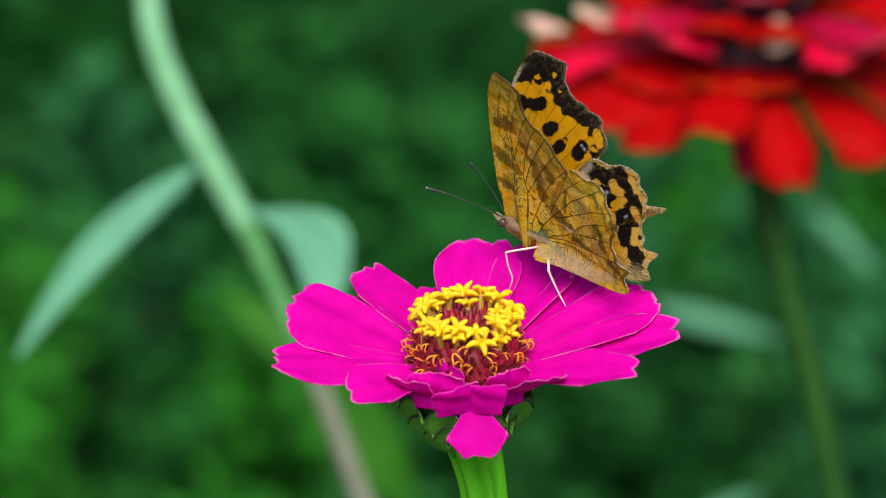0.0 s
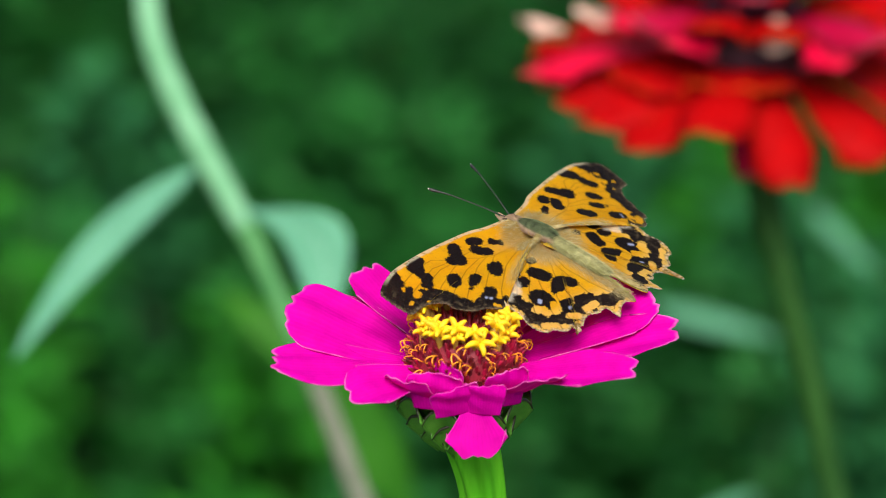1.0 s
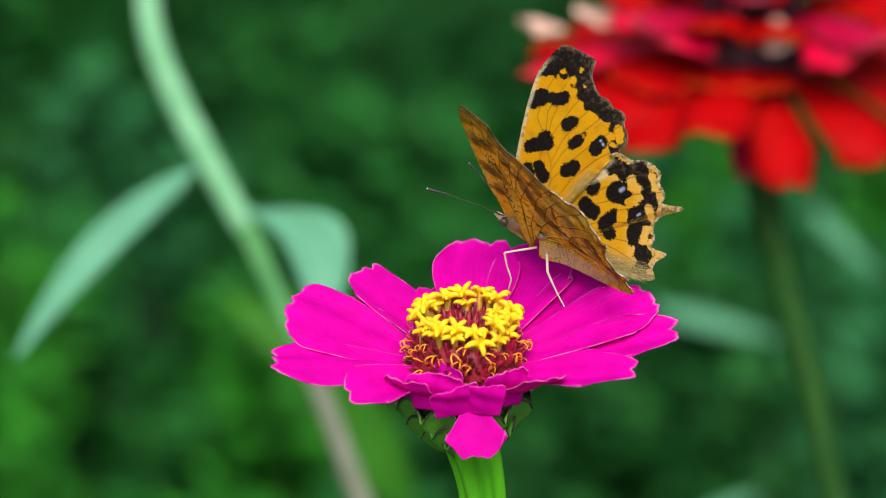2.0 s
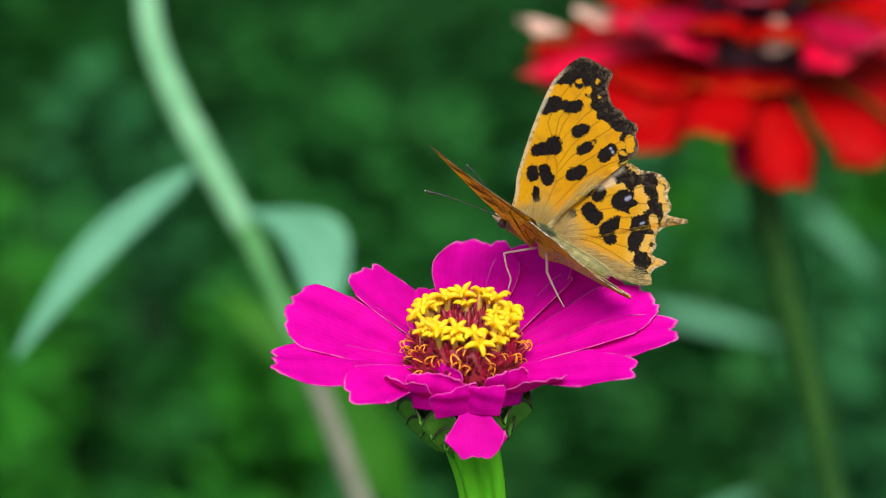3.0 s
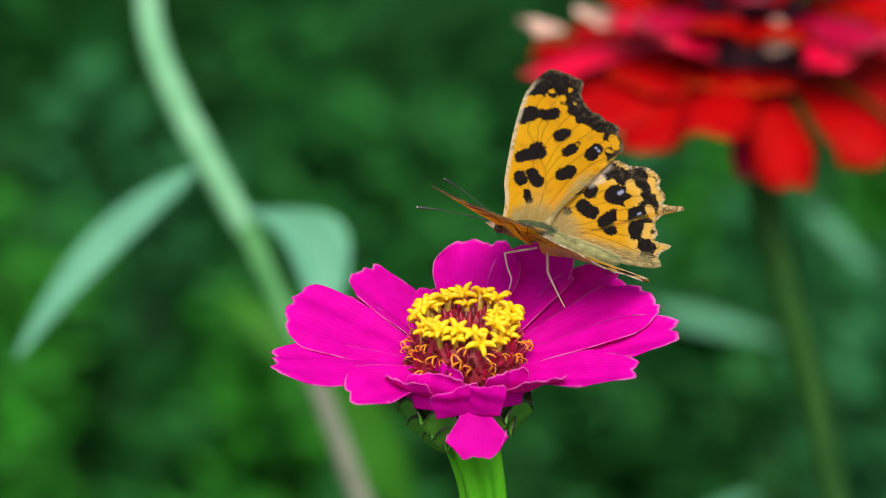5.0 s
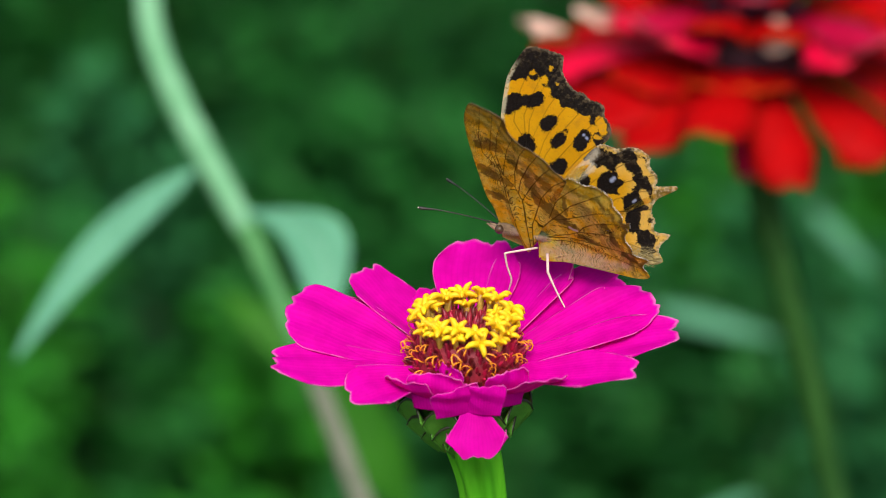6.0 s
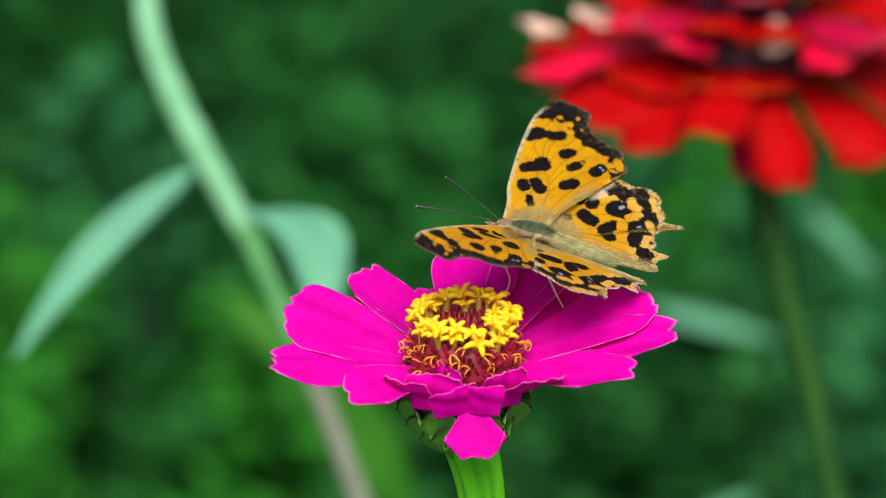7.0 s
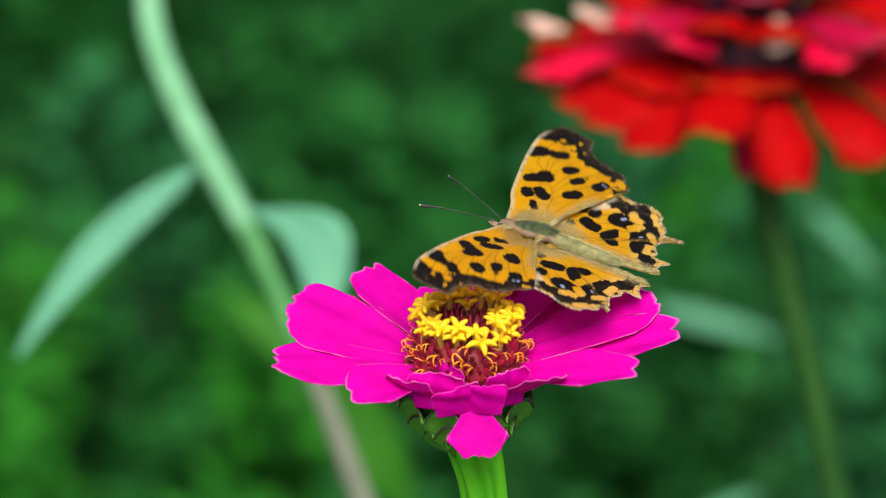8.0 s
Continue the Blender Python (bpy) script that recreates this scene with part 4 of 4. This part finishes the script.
def wing_mesh(name, side, fore, count=420, rows=110):
    outline = FORE_EDGE if fore else HIND_EDGE
    if side > 0 and not fore:
        # this wing's tail is worn off
        outline = tuple((max(u, -17.4), v) if 10.6 < v < 12.1 and u < -16 else (u, v) for u, v in outline)
    if side > 0 and fore:
        # and its forewing is frayed back along the margin
        outline = outline[:8] + ((6.0, 26.7), (3.6, 26.6), (2.1, 26.0), (2.0, 24.2), (1.3, 22.5), (-0.2, 21.1), (-1.4, 21.0), (-2.5, 20.5), (-4.1, 19.4), (-5.1, 17.8), (-6.3, 16.9), (-7.0, 15.5)) + outline[23:]
    edge, tt = wing_outline(outline, count)
    last_mark = len(outline) - 1
    root = np.array((0.2, -2.5) if fore else (-1.8, -2.4))
    first, last = (7, last_mark - 3.2) if fore else (3.5, last_mark - 3.6)
    outer = (tt >= first) & (tt <= last)
    # fine scallops and fraying of the outer margin
    nib = np.where(outer, 0.06 * np.sin(tt * 14.0) + 0.06 * np.sin(tt * 37.0) + 0.05 * np.sin(tt * 71.0), 0.02 * np.sin(tt * 40))
    way = edge - root
    edge = edge + way / np.linalg.norm(way, axis=1, keepdims=True) * nib[:, None]
    s = np.linspace(0.02, 1, rows)[:, None]
    u = root[0] + s * (edge[None, :, 0] - root[0])
    v = root[1] + s * (edge[None, :, 1] - root[1])
    if fore:
        w = (-0.31 * v * v + 0.94 * u * v) * 0.01 - 0.038 * u + 0.92 - (1.6 if side > 0 else 1.0) * (1 - smooth(s, 0.0, 0.5 if side > 0 else 0.27))
        marks, dots, lights, veins, brown_zone, lilac_zone = FORE_MARKS, FORE_DOTS, FORE_LIGHTS, FORE_VEINS, FORE_BROWN, FORE_LILAC
    else:
        w = (0.78 * v * v + 0.72 * u * v) * 0.01 + 0.103 * u + 0.6 - 0.6 * (1 - smooth(s, 0.04, 0.3)) - (0.3 if side > 0 else 0.1) * np.clip(1.6 - v, 0, 4) ** 1.25
        marks, dots, lights, veins, brown_zone, lilac_zone = HIND_MARKS, HIND_DOTS, HIND_LIGHTS, HIND_VEINS, HIND_BROWN, HIND_LILAC
    pts = edge[outer]
    margin = np.full(u.shape, 99.0)
    for q in range(0, len(pts), 2):
        margin = np.minimum(margin, np.hypot(u - pts[q, 0], v - pts[q, 1]))
    costa = np.full(u.shape, 9.0)
    if fore:
        lead = edge[tt < 7.2]
        for q in range(0, len(lead), 2):
            costa = np.minimum(costa, np.hypot(u - lead[q, 0], v - lead[q, 1]))
    spot = bar_distance(u, v, marks) - (0.1 if fore else 0.24)
    scal = 0.25 * np.sin(u * 1.9 + v * 2.3) + 0.15 * np.sin(u * 3.7 - v * 2.9)
    ang = np.unwrap(np.arctan2(edge[:, 1] - root[1], edge[:, 0] - root[0]))
    ang = np.abs(ang - ang[0]) / np.abs(ang[-1] - ang[0])
    fan = np.repeat((ang * 9.5 + 0.15)[None], rows, 0) + 0.8 * (s - 0.35) ** 2
    one = np.ones_like(u)
    if fore:
        spot = np.minimum(spot, margin - (2.9 + scal - 0.9 * (1 - smooth(v, 17.5, 20.5))))
        spot = np.minimum(spot, (20.9 + 0.42 * (9.4 - u) - v) * 0.9 + scal)
        hair = 0.95 * (1 - smooth(np.hypot(u - 0.6, v), 2.0, 6.0))
        hair = np.maximum(hair, 0.7 * (1 - smooth(u + 0.26 * v, -1.6, 0.6)) * (1 - smooth(v, 9, 14)))
        pale, anal, comma = 9 * one, 9 * one, 9 * one
    else:
        spot = np.minimum(spot, np.abs(margin - 1.8) - (1.15 + scal))
        hair = 1 - smooth(v + 0.02 * u, -1.0, 3.0)
        hair = np.maximum(hair, 0.85 * (1 - smooth(np.hypot(u + 2.0, v), 2.5, 7.0)))
        pale, anal, comma = bar_distance(u, v, HIND_PALE), bar_distance(u, v, HIND_ANAL), bar_distance(u, v, COMMA_MARK)
    spot = np.maximum(spot, -1.3 * bar_distance(u, v, tuple((a, b, c, d, r + 0.05) for a, b, c, d, r in lights)))
    dot = bar_distance(u, v, dots)
    maps = {"wingmap": np.stack([spot, fan, margin, s * one], -1), "wingmore": np.stack([dot, hair, comma, costa], -1),
            "wingcloud": np.stack([bar_distance(u, v, brown_zone), bar_distance(u, v, lilac_zone), anal, pale], -1),
            "wingvein": np.stack([line_distance(u, v, veins), one, one, one], -1)}
    grid = np.stack([u, side * v, w], -1) * SIZE * MM
    return sheet(name, grid, 0.13 * MM, maps, flip_up=True, two_sided=True)


def hair_coat(name, spine, count, length, seed, spread=1.0):
    """Short hairs lying back over a body given as (u, z, ry, rz) rings, in millimetres."""
    rng = random.Random(seed)
    strand = tube_mesh("hair", np.array(((0, 0, 0), (-0.4, 0, 0.25), (-1.0, 0, 0.3))) * MM, np.array((0.02, 0.017, 0.004)) * MM, 3, sub=1)
    us = [q[0] for q in spine]
    pieces = []
    for _ in range(count):
        f = rng.random()
        u = us[0] + (us[-1] - us[0]) * f
        order = sorted(spine)
        z0 = np.interp(u, [q[0] for q in order], [q[1] for q in order])
        ry = np.interp(u, [q[0] for q in order], [q[2] for q in order])
        rz = np.interp(u, [q[0] for q in order], [q[3] for q in order])
        a = rng.uniform(-2.4, 2.4)
        m = Matrix.Translation((u * MM, math.sin(a) * ry * MM, (z0 + math.cos(a) * rz) * MM)) @ Matrix.Rotation(-a, 4, "X") @ \
            Matrix.Rotation(rng.uniform(-0.5, 0.5), 4, "Z") @ Matrix.Scale(length * rng.uniform(0.6, 1.2), 4)
        pieces.append((strand, m))
    return joined(name, pieces)


def wing_fur(wing, count, seed, rows=110, cols=420):
    """Soft hairs lying outward over the hairy root of a wing's upper side."""
    rng = np.random.RandomState(seed + 20)
    at = np.empty(len(wing.vertices) * 3)
    wing.vertices.foreach_get("co", at)
    at = at[:rows * cols * 3].reshape(rows, cols, 3)
    more = np.empty(len(wing.vertices) * 4)
    wing.attributes["wingmore"].data.foreach_get("color", more)
    dense = np.clip(more[:rows * cols * 4].reshape(rows, cols, 4)[..., 1], 0, 1) ** 1.5 * np.linspace(0.02, 1, rows)[:, None]
    dense[-8:] = 0
    picks = rng.choice(rows * cols, count, p=(dense / dense.sum()).ravel())
    strand = tube_mesh("hair", np.array(((0, 0, 0), (0.4, 0, 0.12), (1.0, 0, 0.16))) * MM, np.array((0.03, 0.026, 0.006)) * MM, 3, sub=1)
    pieces = []
    for q in picks:
        i, j = divmod(int(q), cols)
        way = at[i + 6, j] - at[max(i - 6, 0), j]
        way = way / np.linalg.norm(way) + np.array((-0.5, 0, 0))
        size = rng.uniform(0.7, 1.7) * min(1.0, 0.3 + dense[i, j])
        pieces.append((strand, Matrix.Translation(at[i, j]) @ pointing(way, (0, 0, 1)) @ Matrix.Rotation(rng.uniform(-0.35, 0.35), 4, "Z") @ Matrix.Scale(size, 4)))
    return joined("fur", pieces)


def ring_body(name, spine, sides=20):
    """A body of ellipse rings (u, z, ry, rz) along x."""
    an = np.linspace(0, 2 * np.pi, sides, endpoint=False)
    verts = [((u) * MM, math.sin(a) * ry * MM, (z + math.cos(a) * rz) * MM) for u, z, ry, rz in spine for a in an]
    n = len(spine)
    faces = [(j * sides + q, (j + 1) * sides + q, (j + 1) * sides + (q + 1) % sides, j * sides + (q + 1) % sides) for j in range(n - 1) for q in range(sides)]
    faces += [tuple(range(sides)), tuple(range((n - 1) * sides, n * sides))[::-1]]
    me = bpy.data.meshes.new(name)
    me.from_pydata(verts, [], faces)
    me.polygons.foreach_set("use_smooth", np.ones(len(faces), bool))
    return me


THORAX = ((-3.4, 0.7, 0.7, 0.7), (-2.4, 0.9, 1.0, 0.9), (-0.8, 1.0, 1.2, 1.05), (1.2, 0.95, 1.15, 1.0), (2.8, 0.65, 0.95, 0.9), (3.8, 0.3, 0.75, 0.75))
ABDOMEN = ((-14.0, -0.7, 0.3, 0.3), (-13.0, -0.65, 0.7, 0.7), (-11.4, -0.5, 0.85, 0.85), (-9.0, -0.3, 0.95, 1.0), (-6.0, 0.0, 0.95, 1.05), (-2.6, 0.4, 0.85, 0.9))
HEAD = ((3.2, 0.4, 0.75, 0.75), (4.0, 0.35, 0.95, 0.9), (4.8, 0.25, 1.0, 0.95), (5.6, 0.15, 0.85, 0.8), (6.2, 0.0, 0.4, 0.4))


def butterfly():
    root = empty("butterfly", SIT, "orange comma butterfly with black-spotted ragged wings", "butterfly")
    for name, spine, mat, count, size, seed in (("thorax", THORAX, FUR, 3600, 0.8, 1), ("abdomen", ABDOMEN, BUFF_FUR, 4200, 0.75, 2), ("head", HEAD, BROWN_FUR, 700, 0.9, 3)):
        ob = link_mesh(name, ring_body(name, spine), [mat], root)
        tagged(link_mesh("fur", hair_coat("fur", spine, count, size, seed), [mat], ob), kind="stuff")
    wings = {}
    for side in (1, -1):
        eye_ball = link_mesh("eye", ring_body("eye", ((-0.75, 0, 0.1, 0.1), (-0.5, 0, 0.55, 0.55), (0, 0, 0.75, 0.75), (0.5, 0, 0.55, 0.55), (0.75, 0, 0.1, 0.1)), 14), [EYE_SHELL], root)
        eye_ball.matrix_basis = Matrix.Translation((5.2 * MM, side * 1.0 * MM, 0.2 * MM))
        palp = link_mesh("palp", tube_mesh("palp", np.array(((5.7, 0.35 * side, -0.3), (6.6, 0.4 * side, 0.0), (7.6, 0.4 * side, 0.35))) * MM, np.array((0.3, 0.32, 0.1)) * MM, 8, sub=3), [BROWN_FUR], root)
        a = np.array((5.7, 0.5 * side, 0.8))
        tip = np.array((17.0, 5.4 * side, 2.7))
        line = [a, a + (tip - a) * 0.35 + (0, 0, 0.25), a + (tip - a) * 0.7 + (0, 0, 0.3), a + (tip - a) * 0.86 + (0, 0, 0.15), a + (tip - a) * 0.95, tip]
        feeler = link_mesh("antenna", tube_mesh("antenna", np.array(line) * MM, np.array((0.10, 0.085, 0.085, 0.15, 0.27, 0.19)) * MM, 8, sub=5), [FEELER], root)
        link_mesh("club_tip", tube_mesh("club_tip", np.array((tip - (tip - a) * 0.012, tip + (tip - a) * 0.012)) * MM, np.array((0.19, 0.1)) * MM, 8, sub=2), [CLUB_TIP], feeler, "pale antenna tip")
        for fore in (False, True):
            kind = "forewing" if fore else "hindwing"
            me = wing_mesh(kind, side, fore)
            me.materials.append(WING_TOP_FORE if fore else WING_TOP_HIND)
            me.materials.append(WING_UNDER)
            me.materials.append(WORN_EDGE if fore and side > 0 else RIM_LIT_FRINGE)
            wings[side, fore] = link_mesh(kind, me, [], root)
            tagged(link_mesh("fur", wing_fur(me, 1500 if fore else 2600, side + 5 * fore), [WING_FUR], wings[side, fore]), kind="stuff")
    near = link_mesh("leg", tube_mesh("leg", np.array(((-1.6, 1.6, -1.2), (0.9, 5.5, -1.45), (1.25, 6.05, -1.6), (1.2, 6.0, -2.0), (0.66, 5.8, -3.85), (-0.1, 5.4, -5.75), (-0.1, 5.4, -7.1), (0.5, 4.9, -9.8))) * MM, np.array((0.2, 0.18, 0.18, 0.17, 0.15, 0.15, 0.13, 0.09)) * MM, 8, sub=4), [LEG], root, "thin pinkish cream leg")
    rear = link_mesh("leg", tube_mesh("leg", np.array(((-3.4, 1.4, -1.5), (-4.9, 3.1, -3.0), (-5.15, 3.3, -3.3), (-6.4, 3.1, -5.2), (-7.8, 2.8, -7.2), (-9.0, 2.5, -8.8))) * MM, np.array((0.24, 0.22, 0.21, 0.17, 0.14, 0.09)) * MM, 8, sub=4), [LEG], root, "thin pinkish cream leg")
    return root, wings, (near, rear)


insect, wings, legs = butterfly()

# ---- what moves: seconds and the wings' angle over the back, in degrees ----
BEAT_ONE = ((0.0, 81.9), (0.1, 78.5), (0.2, 76.0), (0.3, 72.6), (0.4, 63.2), (0.5, 53.8), (0.6, 46.5), (0.7, 31.2), (0.8, 13.8), (0.9, -2.5), (1.0, -5.8), (1.1, -7.8), (1.2, -5.8), (1.3, 0.3), (1.4, 9.3), (1.5, 17.3),
            (1.6, 29.4), (1.7, 41.5), (2.0, 63.8), (2.4, 68.2), (2.8, 56.6), (2.9, 48.7), (3.0, 47.8), (3.1, 49.4), (3.2, 56.9), (3.3, 62.4), (3.4, 65.0), (3.5, 63.5), (3.6, 62.6), (3.7, 60.7))
BEAT_TWO = ((3.8, 50.8), (3.9, 34.9), (4.0, 27.0), (4.1, 31.8), (4.2, 45.6), (4.3, 64.4), (4.4, 68.1), (4.5, 67.9), (4.6, 56.8), (4.7, 41.7), (4.9, 33.6), (5.2, 50.3), (5.5, 66.1), (5.8, 71.9), (5.9, 70.8), (6.0, 68.7),
            (6.1, 57.7), (6.2, 47.8), (6.3, 38.8), (6.4, 27.8), (6.5, 15.8), (6.6, 8.6), (6.7, 6.4), (6.8, 8.2), (6.9, 13.0), (7.0, 18.8))
BEAT_THREE = ((7.1, 26.6), (7.2, 35.5), (7.3, 43.4), (7.4, 46.2), (7.5, 45.1), (7.6, 41.2), (7.7, 36.2), (7.8, 28.2), (7.9, 18.3), (8.0, 7.3))
# the body turns once and nods a little with the beats
SITS = ((0.0, pose(0.0138, 0.0102, 0.6386, -5.6, -12.0, 141.8)), (0.5, pose(0.0139, 0.0102, 0.6389, -5.8, -12.9, 142.5)), (1.0, pose(0.0144, 0.0102, 0.6387, -5.5, -12.0, 143.9)),
        (1.5, pose(0.0144, 0.0102, 0.6390, -6.1, -11.6, 144.0)), (3.0, pose(0.0141, 0.0102, 0.6387, -6.2, -11.6, 144.3)), (3.5, pose(0.0140, 0.0102, 0.6388, -5.8, -12.4, 145.4)),
        (3.7, pose(0.0140, 0.0102, 0.6388, -5.8, -12.0, 145.6)), (3.9, pose(0.0138, 0.0103, 0.6388, -6.3, -3.8, 157.0)), (4.0, pose(0.0138, 0.0103, 0.6388, -6.3, -3.2, 157.6)),
        (4.5, pose(0.0138, 0.0103, 0.6388, -5.9, -6.4, 158.0)), (6.0, pose(0.0139, 0.0103, 0.6385, -6.4, -7.1, 156.7)), (6.5, pose(0.0140, 0.0103, 0.6387, -7.0, -7.0, 156.4)),
        (7.0, pose(0.0139, 0.0103, 0.6387, -7.0, -7.3, 156.3)), (7.5, pose(0.0139, 0.0103, 0.6390, -6.6, -9.2, 157.3)), (8.0, pose(0.0140, 0.0103, 0.6385, -6.7, -8.1, 156.6)))


def motions():
    walk(insect, SITS)
    # the feet keep their hold on the petals
    for leg in legs:
        walk(leg, [(t, m.inverted() @ SIT) for t, m in SITS])
    for (side, fore), wing in wings.items():
        rows = []
        for t, angle in BEAT_ONE + BEAT_TWO + BEAT_THREE:
            lag = 0.0 if fore else float(np.interp(angle, (-6, 10, 25, 50, 65, 72, 85), (-5.4, -6.5, -8.0, -8.3, -5.0, -1.0, -2.0)))
            # raised, the near pair leans in on the far pair
            shut = max(0.0, min(1.0, (angle - 30) / 40)) if side > 0 else 0.0
            hinge = 1.3 - shut * (0.6 if fore else 0.9)
            rows.append((t, pose(0, side * hinge * SIZE * MM, 0, side * (angle + lag - shut * (0.5 if fore else 0.0)))))
        walk(wing, rows)


motions()
